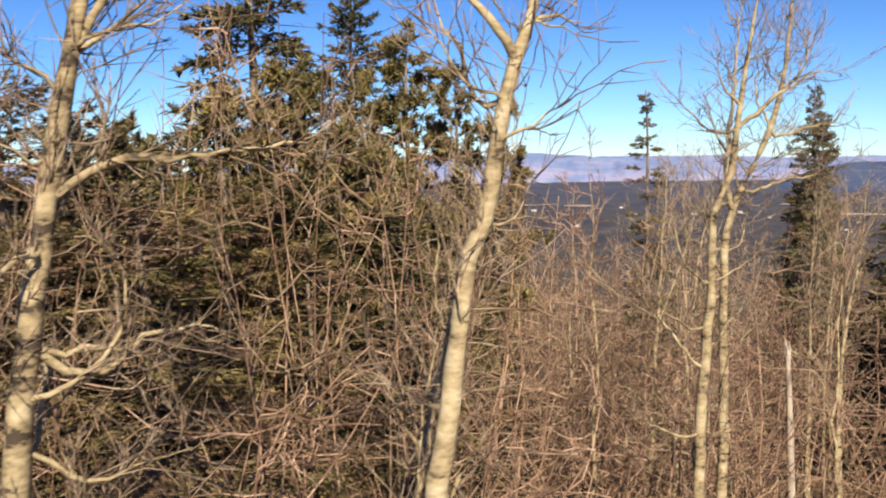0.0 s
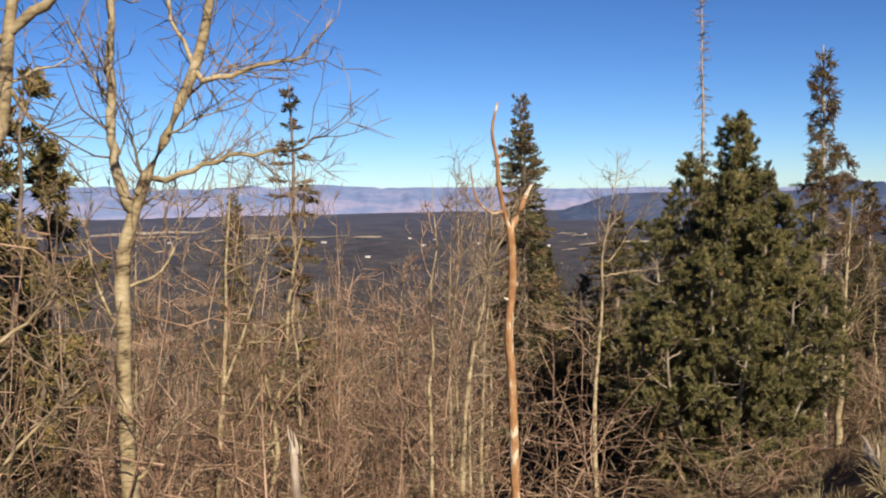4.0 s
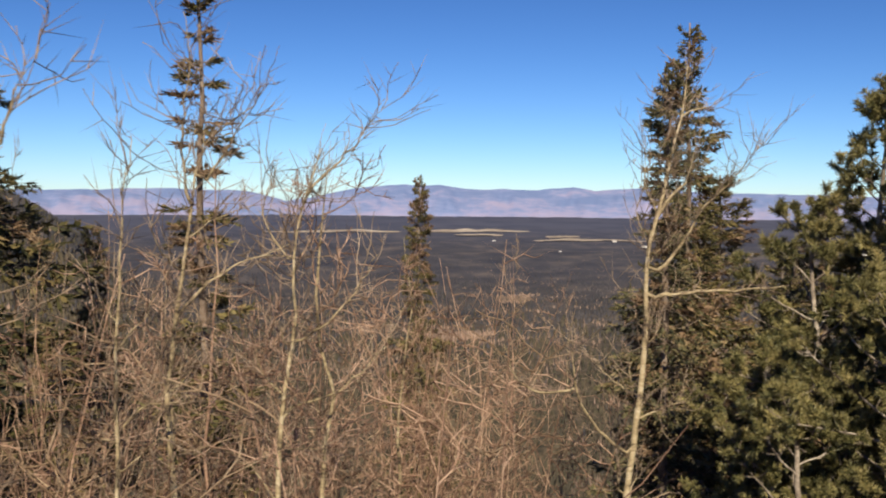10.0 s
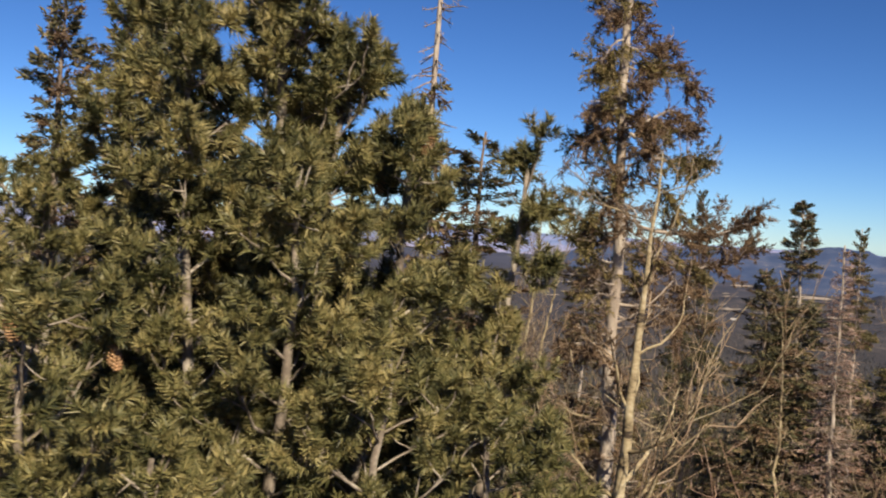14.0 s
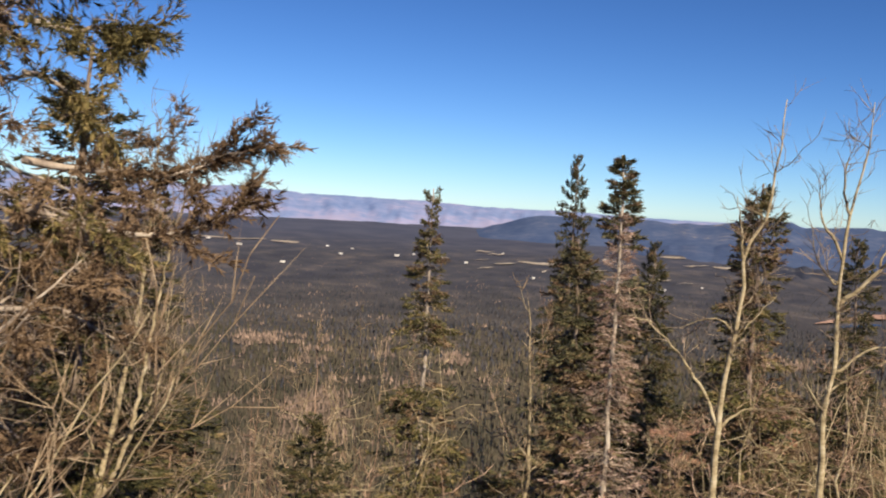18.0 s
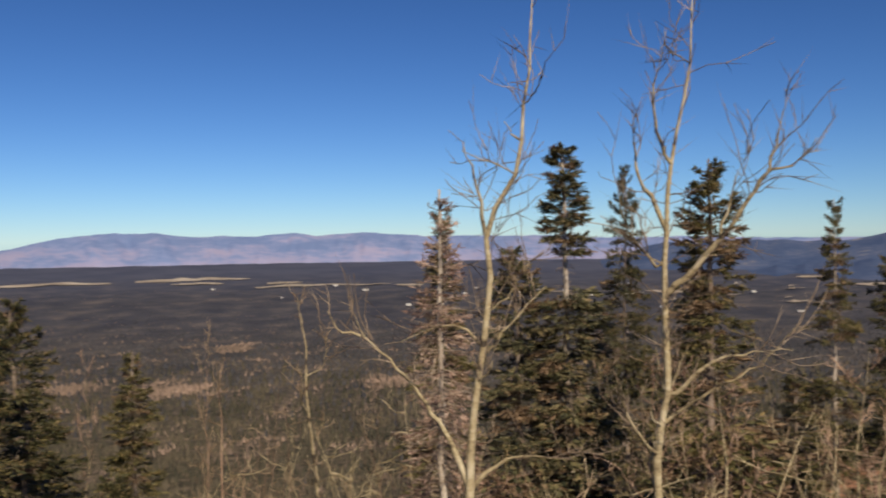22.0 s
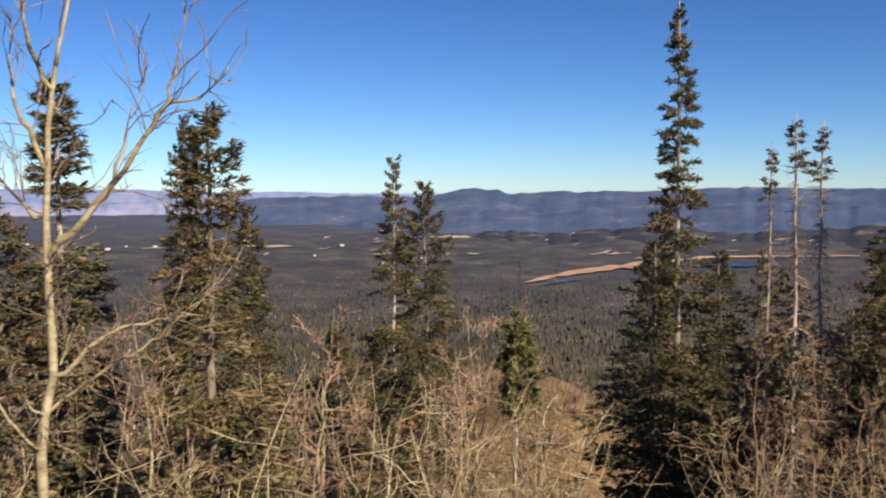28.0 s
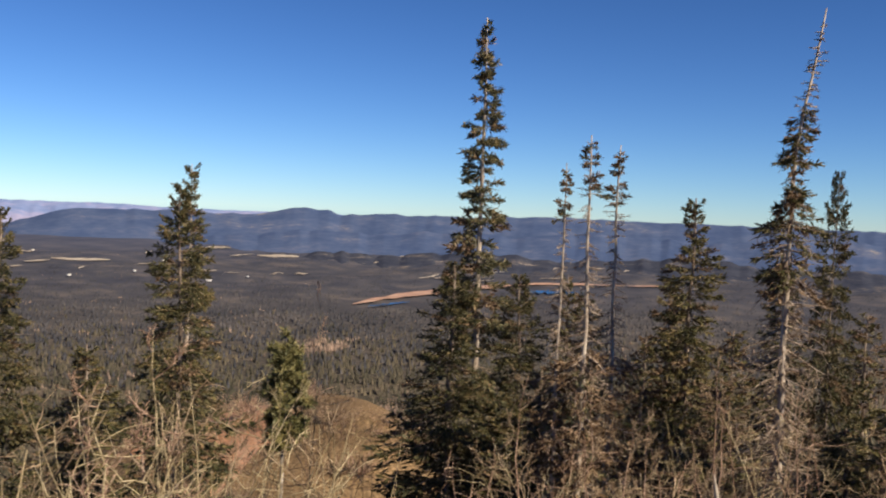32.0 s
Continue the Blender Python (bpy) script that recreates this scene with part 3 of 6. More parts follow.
def valley_trees():
    """The woods on the valley floor, as many small two-tiered conifers, with grey bare stands between them."""
    rng = np.random.default_rng(11)
    for name, count, mat, label, bare in (("valley_forest", 115000, FARFOREST, "dense dark conifer forest covering the valley floor", False),
                                          ("valley_bare_stand", 40000, BAREWOOD, "grey-brown stands of leafless aspens in the valley", True)):
        r = 105 * (3300 / 105) ** (rng.uniform(0, 1, count * 2) ** 0.62)
        az = np.radians(rng.uniform(-40, 92, count * 2))
        if not bare:
            r = np.concatenate([rng.uniform(1100, 1850, 14000), r])
            az = np.concatenate([np.radians(rng.uniform(-38, -11, 14000)), az])
        else:
            for a0, r0, aw, rw in STANDS:
                r = np.concatenate([r0 + rw * 0.9 * rng.standard_normal(900), r])
                az = np.concatenate([np.radians(a0 + aw * 0.8 * rng.standard_normal(900)), az])
        x, y = 14 + r * np.sin(az), r * np.cos(az)
        stand = wave(x, y, 330, 7) + 0.8 * wave(x, y, 120, 9) * np.clip(wave(x, y, 640, 2) + 0.7, 0, 1.3) + 0.14 * rng.standard_normal(len(x))
        deg = np.degrees(az)
        for a0, r0, aw, rw in STANDS:
            stand = stand + 1.1 * np.exp(-((deg - a0) / aw) ** 2 - ((r - r0) / rw) ** 2)
        stand = stand + 0.14 * np.clip((33 - deg) / 10, -2, 1) - 0.5 * np.clip((800 - r) / 300, 0, 1)
        strip = np.interp(deg, SHORE_AZ, SHORE_R)
        shore = (deg > 52.4) & (deg < 73) & (r > strip - 190) & (r < strip + 130)
        for a0, aw, r0, r1 in CLEARINGS:
            shore |= (np.abs(deg - a0) < aw) & (r > r0 - 130) & (r < r1 + 30)
        keep = np.nonzero(((stand > 0.52) == bare) & ~shore)[0][:count]
        x, y, r = x[keep], y[keep], r[keep]
        n = len(x)
        z = ground_z(x, y)
        grow = np.clip(r / 900, 1, 1.7)
        h = rng.uniform(4.5, 10.0, n) * (0.85 if bare else 1) * np.clip(1.5 - r / 2600, 0.4, 1) * np.clip(r / 260, 0.55, 1) * (0.75 + 0.25 * grow)
        w = h * rng.uniform(0.16, 0.24, n) * grow * (0.8 if bare else 1)
        g = Geo()
        up = np.array([0, 0, 1.0])
        # trees beyond the edge; the conifers there get the haze-tinted colour
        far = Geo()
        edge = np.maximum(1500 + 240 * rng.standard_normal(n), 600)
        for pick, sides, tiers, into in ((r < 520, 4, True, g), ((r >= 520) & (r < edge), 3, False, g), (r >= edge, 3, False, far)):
            m = int(pick.sum())
            if not m:
                continue
            hh, ww = h[pick][:, None, None], w[pick][:, None, None]
            t = np.arange(sides) * 2 * np.pi / sides
            spin = rng.uniform(0, 6.28, (m, 1))
            ring = np.stack([np.cos(t + spin), np.sin(t + spin), 0 * (t + spin)], -1) * (1 + 0.2 * rng.standard_normal((m, sides, 1)))
            base = np.stack([x[pick], y[pick], z[pick] - 0.5], -1)[:, None]
            k = np.arange(sides)
            kk = (k + 1) % sides
            if tiers:
                low, high = (0.25, 0.75) if bare else (0.12, 0.45)
                a = base + ring * ww * (0.7 if bare else 1) + up * hh * low
                b = base + ring * ww * (1.0 if bare else 0.62) + up * hh * high
                v = np.concatenate([a, b, base + up * hh], 1)
                f = np.concatenate([np.stack([k, kk, kk + sides], -1), np.stack([k, kk + sides, k + sides], -1), np.stack([k + sides, kk + sides, 0 * k + 2 * sides], -1)])
            else:
                v = np.concatenate([base + ring * ww + up * hh * (0.3 if bare else 0.05), base + up * hh * 1.15], 1)
                f = np.stack([k, kk, 0 * k + sides], -1)
            into.add(v, (np.arange(m) * v.shape[1])[:, None, None] + f[None])
        tagged(new(name, g.mesh(name, mat)), label, "forest", kind="stuff")
        tagged(new("plain_" + name[7:], far.mesh(name, mat if bare else HAZEFOREST)), label + " far off", "forest", kind="stuff")


valley_trees()


def rock_outcrop(az, el, wide, high, seed):
    """A reddish cliff of lumpy boulders near the top of the wooded hill."""
    r = reach(az, el, 900)
    x, y = 14 + r * math.sin(radians(az)), r * math.cos(radians(az))
    z = float(ground_z(x, y))
    ob = thing("rock_outcrop", (x, y, z - 2, 0, 0, -az), "reddish bare rock outcrop on a wooded hill", "rock")
    rng = np.random.default_rng(seed)
    for k in range(7):
        g = Geo()
        f = np.linspace(0, 1, 7)
        c = np.array([rng.uniform(-0.5, 0.5) * wide, rng.uniform(-4, 4), 0])
        s = high * rng.uniform(0.6, 1.0)
        tube(g, c + np.c_[0.1 * s * rng.standard_normal(7), 0 * f, s * f], wide * 0.17 * (1.05 - 0.75 * f ** 2), 9, knob=0.16, rng=rng)
        part("boulder", g.mesh("boulder", REDSAND), ob)


rock_outcrop(-21.9, -0.05, 50, 17, 1)
rock_outcrop(-19.7, -0.15, 28, 13, 2)


def farmhouses():
    """Small pale houses scattered on the valley floor: walls and a gabled roof."""
    rng = np.random.default_rng(19)
    spots = [(24.6, -3.1), (26.1, -3.2), (25.4, -3.55), (28.8, -3.5), (29.8, -3.35), (31.4, -3.4), (33.0, -3.7), (35.2, -3.0), (17.6, -2.95), (19.4, -3.25), (40.6, -4.1), (42.2, -3.5), (44.8, -4.6), (10.4, -3.0), (37.1, -4.4), (47.0, -4.3), (14.4, -3.6), (22.0, -4.2)]
    wall, roof = Geo(), Geo()
    wall.add([(-1, -1, 0), (1, -1, 0), (1, 1, 0), (-1, 1, 0), (-1, -1, 1), (1, -1, 1), (1, 1, 1), (-1, 1, 1), (-1, 0, 1.5), (1, 0, 1.5)],
             [(0, 1, 5), (0, 5, 4), (2, 3, 7), (2, 7, 6), (1, 2, 6), (1, 6, 5), (3, 0, 4), (3, 4, 7), (5, 6, 9), (7, 4, 8)])
    roof.add([(-1.15, -1.25, 0.92), (1.15, -1.25, 0.92), (1.15, 0, 1.6), (-1.15, 0, 1.6), (1.15, 1.25, 0.92), (-1.15, 1.25, 0.92), (-1.15, -1.25, 0.84), (1.15, -1.25, 0.84), (1.15, 1.25, 0.84), (-1.15, 1.25, 0.84)],
             [(0, 1, 2), (0, 2, 3), (3, 2, 4), (3, 4, 5), (6, 7, 1), (6, 1, 0), (8, 9, 5), (8, 5, 4)])
    wm, rm = wall.mesh("wall", WHITE), roof.mesh("roof", ROOF)
    for az, el in spots:
        r = reach(az, el)
        x, y = 14 + r * math.sin(radians(az)), r * math.cos(radians(az))
        z = float(ground_z(x, y)) + 4.0
        ob = thing("house", (x, y, z), "small white house on the far valley floor", "house", "valley houses")
        s = rng.uniform(2.4, 4.6)
        ob.matrix_world = pose(x, y, z, 0, 0, rng.uniform(0, 360)) @ Matrix.Diagonal((s * rng.uniform(1.2, 2.2), s, s * 0.9, 1))
        part("wall", wm, ob)
        part("roof", rm, ob, "pale metal roof")


farmhouses()


# ---- trees: builders ----
UP = np.array([0.0, 0.0, 1.0])


def crook(rng, p, d, length, n, wig, up):
    """A crooked line of n steps from p."""
    out = [np.array(p, float)]
    d = np.array(d, float)
    for _ in range(n):
        d = d + wig * rng.standard_normal(3)
        d[2] += up
        d /= math.sqrt(d @ d)
        out.append(out[-1] + d * (length / n))
    return np.array(out)


class Wood:
    """Gathers crooked branches as thin sticks."""

    def __init__(self):
        self.a, self.b, self.ra, self.rb = [], [], [], []
        self.sa, self.sb, self.sr = [], [], []

    def line(self, pts, r0, r1):
        r = np.linspace(r0, r1, len(pts))
        self.a.append(pts[:-1])
        self.b.append(pts[1:])
        self.ra.append(r[:-1])
        self.rb.append(r[1:])

    def spike(self, pts, r):
        """The finest twigs, as single tapering spines."""
        self.sa.append(pts[0])
        self.sb.append(pts[-1])
        self.sr.append(r)

    def mesh(self, name, mat):
        g = Geo()
        if self.sa:
            a, b, r = np.array(self.sa), np.array(self.sb), np.array(self.sr)[:, None, None]
            p, q = across(unit(b - a))
            w = np.array([0, 2.094, 4.189])
            ring = a[:, None] + r * (np.cos(w)[None, :, None] * p[:, None] + np.sin(w)[None, :, None] * q[:, None])
            g.add(np.concatenate([ring, b[:, None]], 1), (np.arange(len(a)) * 4)[:, None, None] + np.array([[0, 1, 3], [1, 2, 3], [2, 0, 3]])[None])
        sticks(g, np.concatenate(self.a), np.concatenate(self.b), np.concatenate(self.ra), np.concatenate(self.rb))
        return g.mesh(name, mat)


def bare_tree(seed, height, r0, bend=None, start=0.3, limbs=14, spread=1.2, leaders=(), twigs=4, wig=0.22, finest=0.0022, rise=0.16, bow=0.03, thin=1.0, limb_r=0.42):
    """A leafless tree: trunk, list of main limbs, twigs. bend: functions of height for the trunk's x and y.
    leaders: extra stems (height share, end x, y, z, radius share)."""
    rng = np.random.default_rng(seed)
    f = np.linspace(0, 1, 18)
    w = np.cumsum(rng.standard_normal((18, 2)) * bow * height / 18, 0)
    w -= np.outer(f, w[-1])
    w[1:-1] += rng.standard_normal((16, 2)) * 0.004 * height
    pts = np.c_[w, height * f]
    if bend:
        pts[:, 0] += bend[0](height * f)
        pts[:, 1] += bend[1](height * f)
    trunk, big, small = Geo(), [], Wood()
    rad = r0 * (0.04 + 0.96 * (1 - f) ** 0.85)
    rad[0] *= 1.3
    tube(trunk, pts, rad, 9, knob=0.06, rng=rng)
    stems = [(pts, rad)]
    for share, x, y, z, rs in leaders:
        k = int(share * 17)
        a, b = pts[k], np.array([x, y, z], float)
        t = np.linspace(0, 1, 10)[:, None]
        out = (b - a) * np.array([1, 1, 0])
        line = a + (b - a) * t + 0.35 * out * (np.sin(t * np.pi) * 0.5) + np.cumsum(rng.standard_normal((10, 3)) * 0.012 * height / 4, 0) * t
        rr = np.maximum(rad[k] * rs * (1 - 0.95 * t[:, 0]), 0.003)
        tube(trunk, line, rr, 7, knob=0.06, rng=rng)
        stems.append((line, rr))
    for line, rr in stems:
        n = limbs if line is pts else max(3, limbs // 2)
        turn = rng.uniform(0, 6.28)
        for i in range(n):
            u = (start if line is pts else 0.25) + (0.97 - start) * (i + rng.uniform(0, 1)) / n
            u = min(u, 0.98)
            k = u * (len(line) - 1)
            j = int(k)
            p = line[j] + (line[j + 1] - line[j]) * (k - j)
            turn += 2.4 + rng.uniform(-0.6, 0.6)
            el = rng.uniform(0.0, 0.7)
            d = np.array([math.cos(turn) * math.cos(el), math.sin(turn) * math.cos(el), math.sin(el)])
            ln = spread * (1.05 - 0.65 * u) * rng.uniform(0.5, 1.15)
            r = max(rr[j] * limb_r, finest * 1.8)
            limb = crook(rng, p, d, ln, 7, wig, rise)
            big.append((limb, r))
            for _ in range(int(rng.integers(4, 8) * thin) + 1):
                q = rng.uniform(0.2, 0.95) * 7
                m = min(int(q), 6)
                o = limb[m] + (limb[m + 1] - limb[m]) * (q - m)
                d2 = (limb[m + 1] - limb[m]) / ln * 7 + rng.standard_normal(3) * 0.75
                sub = crook(rng, o, d2, ln * rng.uniform(0.25, 0.55), 4, wig * 1.1, rise * 0.9)
                small.line(sub, max(r * 0.4, finest), finest * 0.8)
                for _ in range(rng.integers(2, twigs + 1)):
                    m = rng.integers(1, 4)
                    t = crook(rng, sub[m], (sub[m + 1] - sub[m]) * 8 / ln + rng.standard_normal(3) * 0.7, ln * rng.uniform(0.12, 0.3), 2, wig, rise)
                    small.spike(t, finest * 1.1)
    return trunk, big, small


def smooth_line(points, n):
    """A smooth curve of n points through a few given ones."""
    p = np.array(points, float)
    if len(p) < 3:
        return p[0] + (p[-1] - p[0]) * np.linspace(0, 1, n)[:, None]
    t = np.concatenate([[0], np.cumsum(np.linalg.norm(np.diff(p, axis=0), axis=1))])
    m = np.gradient(p, t, axis=0)
    u = np.linspace(0, t[-1], n)
    k = np.clip(np.searchsorted(t, u, side="right") - 1, 0, len(t) - 2)
    h = (t[k + 1] - t[k])[:, None]
    w = (u - t[k])[:, None] / h
    return (2 * w ** 3 - 3 * w ** 2 + 1) * p[k] + (w ** 3 - 2 * w ** 2 + w) * h * m[k] + (3 * w ** 2 - 2 * w ** 3) * p[k + 1] + (w ** 3 - w ** 2) * h * m[k + 1]


def twiglets(rng, line, r, finest, small, many):
    """Short crooked side twigs with spurs along a limb."""
    ln = float(np.linalg.norm(np.diff(line, axis=0), axis=1).sum())
    k = len(line) - 1
    for _ in range(int(many * ln) + 2):
        q = rng.uniform(0.12, 0.99) * k
        m = min(int(q), k - 1)
        o = line[m] + (line[m + 1] - line[m]) * (q - m)
        sub = crook(rng, o, unit(line[m + 1] - line[m]) + rng.standard_normal(3) * 0.75, rng.uniform(0.10, 0.48) * min(1.0, 0.5 + ln), 5, 0.26, 0.14)
        small.line(sub, max(r * 0.35, finest * 1.3), finest * 0.8)
        for _ in range(rng.integers(2, 5)):
            m = rng.integers(1, 5)
            small.spike(crook(rng, sub[m], unit(sub[m + 1] - sub[m]) + rng.standard_normal(3) * 0.7, rng.uniform(0.06, 0.22), 2, 0.25, 0.16), finest * 1.1)


def shaped_aspen(x, y, face, r0, label, spine, arms, seed, limbs=10, spread=0.7, twiggy=22, taper=0.95, finest=0.0021, bark=None, twig=None):
    """A leafless aspen shaped to fit the camera's view: the trunk and each main limb run through a few points
    set by that view (aside along the facing, height); smaller limbs and twigs grow at random."""
    rng = np.random.default_rng(seed)
    ax, away = np.array([math.cos(radians(face)), math.sin(radians(face)), 0]), np.array([-math.sin(radians(face)), math.cos(radians(face)), 0])
    z = float(ground_z(x, y)) - 0.15
    first = np.array(spine[0], float)
    low = (first[0] - 0.12 * (spine[1][0] - spine[0][0]), z) if first[1] > z + 0.1 else None
    at = lambda p, d=0.0: ax * p[0] + away * d + UP * (p[1] - z)
    pts = smooth_line([at(p) for p in ([low] if low else []) + list(spine)], 34)
    pts[1:-1] += np.cumsum(rng.standard_normal((32, 3)) * 0.0028, 0) * np.sin(np.linspace(0, np.pi, 32))[:, None] + rng.standard_normal((32, 3)) * 0.004
    f = np.linspace(0, 1, 34)
    rad = 0.78 * r0 * (0.07 + 0.93 * (1 - f) ** taper)
    rad[0] *= 1.25
    ob = thing("aspen", (x, y, z), label, "aspen")
    trunk, small = Geo(), Wood()
    tube(trunk, pts, rad, 10, knob=0.07, rng=rng)
    part("trunk", trunk.mesh("trunk", bark or ASPEN, True), ob)
    for r, points in arms:
        ends = np.array(points, float)
        ln = float(np.linalg.norm(np.diff(ends, axis=0), axis=1).sum())
        drift = rng.uniform(-0.3, 0.3) * ln
        n = max(6, int(ln / 0.05))
        line = smooth_line([at(p, drift * i / (len(points) - 1)) for i, p in enumerate(points)], n)
        near = pts[np.argmin(np.linalg.norm(pts - line[0], axis=1))]
        if np.linalg.norm(near - line[0]) < 0.12:
            line[0] = near
        line[1:] += rng.standard_normal((n - 1, 3)) * 0.006
        g = Geo()
        tube(g, line, np.maximum(0.5 * r * (1 - np.linspace(0, 1, n)) ** 0.8, finest), 7, knob=0.10, rng=rng)
        part("limb", g.mesh("limb", bark or ASPEN, True), ob)
        if ln > 0.16:
            twiglets(rng, line, r * 0.3, finest, small, twiggy)
    turn = rng.uniform(0, 6.28)
    for i in range(limbs):
        u = 0.34 + 0.64 * (i + rng.uniform(0, 1)) / limbs
        k = u * 33
        j = min(int(k), 32)
        turn += 2.4 + rng.uniform(-0.6, 0.6)
        el = rng.uniform(0.0, 0.8)
        d = np.array([math.cos(turn) * math.cos(el), math.sin(turn) * math.cos(el), math.sin(el)])
        line = crook(rng, pts[j], d, spread * (1.1 - 0.6 * u) * rng.uniform(0.45, 1.1), 8, 0.27, 0.12)
        part("limb", limb_mesh(line, max(rad[j] * 0.30, finest * 2), finest, bark or ASPEN), ob)
        twiglets(rng, line, rad[j] * 0.2, finest, small, twiggy)
    twiglets(rng, pts[20:], rad[26] * 0.4, finest, small, twiggy)
    tagged(part("twig_tangle", small.mesh("twig_tangle", twig or ASPENTWIG), ob), kind="stuff")
    return ob


def limb_mesh(limb, r, finest, mat):
    g = Geo()
    tube(g, limb, np.linspace(r, finest, len(limb)), 5)
    return g.mesh("limb", mat, True)


def plant_bare(name, low, high, top, label, category, seed, r0, bark=None, twig=None, sink=0.15, finest=0.0022, leaders=(), **kw):
    """A leafless tree whose trunk runs through two points of the air, from the ground to a top height; leaders end at points of the world."""
    low, high = np.array(low, float), np.array(high, float)
    slope = (high - low) / (high[2] - low[2])
    x, y = low[0], low[1]
    for _ in range(4):
        z = float(ground_z(x, y)) - sink
        x, y = low[:2] - slope[:2] * (low[2] - z) * 0.55
    zs = np.array([z, low[2], high[2]])
    fx, fy = np.polyfit(zs, [x, low[0], high[0]], 2), np.polyfit(zs, [y, low[1], high[1]], 2)
    bend = [lambda h: np.polyval(fx, np.minimum(h + z, high[2])) + slope[0] * np.maximum(h + z - high[2], 0) - x,
            lambda h: np.polyval(fy, np.minimum(h + z, high[2])) + slope[1] * np.maximum(h + z - high[2], 0) - y]
    ends = [((b - z) / (top - z), ex - x, ey - y, ez - z, rs) for b, ex, ey, ez, rs in leaders]
    trunk, big, small = bare_tree(seed, top - z, r0, bend=bend, finest=finest, leaders=ends, **kw)
    ob = thing(name, (x, y, z), label, category)
    part("trunk", trunk.mesh("trunk", bark or ASPEN, True), ob)
    for limb, r in big:
        part("limb", limb_mesh(limb, r, finest, bark or ASPEN), ob)
    tagged(part("twig_tangle", small.mesh("twig_tangle", twig or TWIG), ob), kind="stuff")
    return ob


def conifer(seed, needle, slope=0.125, tip=0.20, most=1.6, step=0.17, gap=0.024, size=0.13, wide=0.030, bare=0.0, brown=0.15, droop=0.25, ragged=0.35, bald=(), height=14.0, bark=None, spike=0.25, keep=1.0, lay=0.18, crooked=0.07, hang=-0.16, stubs=0.55, dead=4, lean=0.0, deep=5.0, thick=0.105, stout=1.0):
    """A narrow mountain conifer of 14 m with its parts: trunk, limbs, living and dry sprays."""
    rng = np.random.default_rng(seed)
    trunk, wood = Geo(), Wood()
    f = np.linspace(0, 1, 22)
    sway = np.cumsum(rng.standard_normal((22, 2)) * 0.018, 0)
    axis = np.c_[sway, height * f]
    axis[:, 0] += lean * np.clip((f - 0.8) / 0.2, 0, 1) ** 1.6
    tube(trunk, axis, 0.012 + thick * (1 - f) ** 0.95, 8, knob=0.06, rng=rng)
    live, dry = ([], [], [], []), ([], [], [], [])
    s = spike
    while s < height * 0.86:
        f0 = 1 - s / height
        k = f0 * 21
        j = int(k)
        c = axis[j] + (axis[min(j + 1, 21)] - axis[j]) * (k - j)
        r = min(tip + slope * s, most)
        lobe = 1 + ragged * 0.7 * math.sin(s * 2.3 + seed) * math.sin(s * 0.9 + 2 * seed)
        empty = any(a < s < b for a, b in bald)
        for _ in range(rng.integers(4, 8)):
            t = rng.uniform(0, 6.283)
            ln = r * lobe * rng.uniform(1 - ragged, 1.12) * (stubs if empty else 1)
            if ln < 0.05:
                continue
            el = 0.75 - 1.05 * min(s / 2.6, 1) + rng.uniform(-1, 1) * lay
            d = np.array([math.cos(t) * math.cos(el), math.sin(t) * math.cos(el), math.sin(el)])
            limb = crook(rng, c + UP * rng.uniform(-0.5, 0.5) * step, d, ln, 5, crooked, droop * (0.3 if s < 1.5 else 0.12))
            wood.line(limb, (0.005 + 0.009 * ln) * stout, 0.0025 * stout)
            if empty or rng.uniform() < bare * min(1, 0.35 + s / 6):
                for _ in range(dead):
                    m = rng.integers(1, 5)
                    wood.line(crook(rng, limb[m], (limb[m] - limb[m - 1]) / ln * 3 + rng.standard_normal(3) * 0.5, ln * rng.uniform(0.2, 0.45), 3, 0.25, -0.08), 0.0035 * stout, 0.0018 * stout)
                continue
            fine = s < deep
            n = max(4, int(ln / gap * keep * (1.0 if fine else 0.38)))
            u = np.concatenate([rng.uniform(0.12, 1.0, 2 * n), [1.0, 0.97]])
            m = np.minimum((u * 5).astype(int), 4)
            p = limb[m] + (limb[m + 1] - limb[m]) * (u * 5 - m)[:, None]
            along = unit(limb[m + 1] - limb[m])
            side = np.cross(along, UP) * np.where(rng.uniform(0, 1, len(u)) < 0.5, 1, -1)[:, None]
            reach_out = rng.uniform(0, 1, (len(u), 1)) * (1.1 - u[:, None]) * ln * 0.38
            p = p + (side + 0.5 * along + UP * rng.normal(hang, 0.45, (len(u), 1))) * reach_out
            way = along * rng.uniform(0.5, 1.0, (len(u), 1)) + side * rng.uniform(0.1, 0.9, (len(u), 1)) + UP * rng.normal(hang, 0.55, (len(u), 1))
            to = dry if rng.uniform() < brown else live
            to[0].append(p)
            to[1].append(way)
            to[2].append((1.0 if fine else 1.5) * size * rng.uniform(0.6, 1.2, len(u)) * min(1, 0.6 + s / 3))
            to[3].append((1.0 if fine else 1.7) * wide * rng.uniform(0.7, 1.25, len(u)))
        s += step * (1 + 0.03 * s) * rng.uniform(0.8, 1.2)
    out = [("trunk", trunk.mesh("trunk", bark or SPRUCEBARK, True)), ("branchwork", wood.mesh("branchwork", DEADTWIG if bark else SPRUCEBARK))]
    for name, mat, to in (("foliage", needle, live), ("dry_foliage", BROWN if needle is not PINK else PINK, dry)):
        if to[0]:
            g = Geo()
            sprays(g, np.concatenate(to[0]), np.concatenate(to[1]), np.concatenate(to[2]), np.concatenate(to[3]), rng)
            out.append((name, g.mesh(name, mat)))
    return out


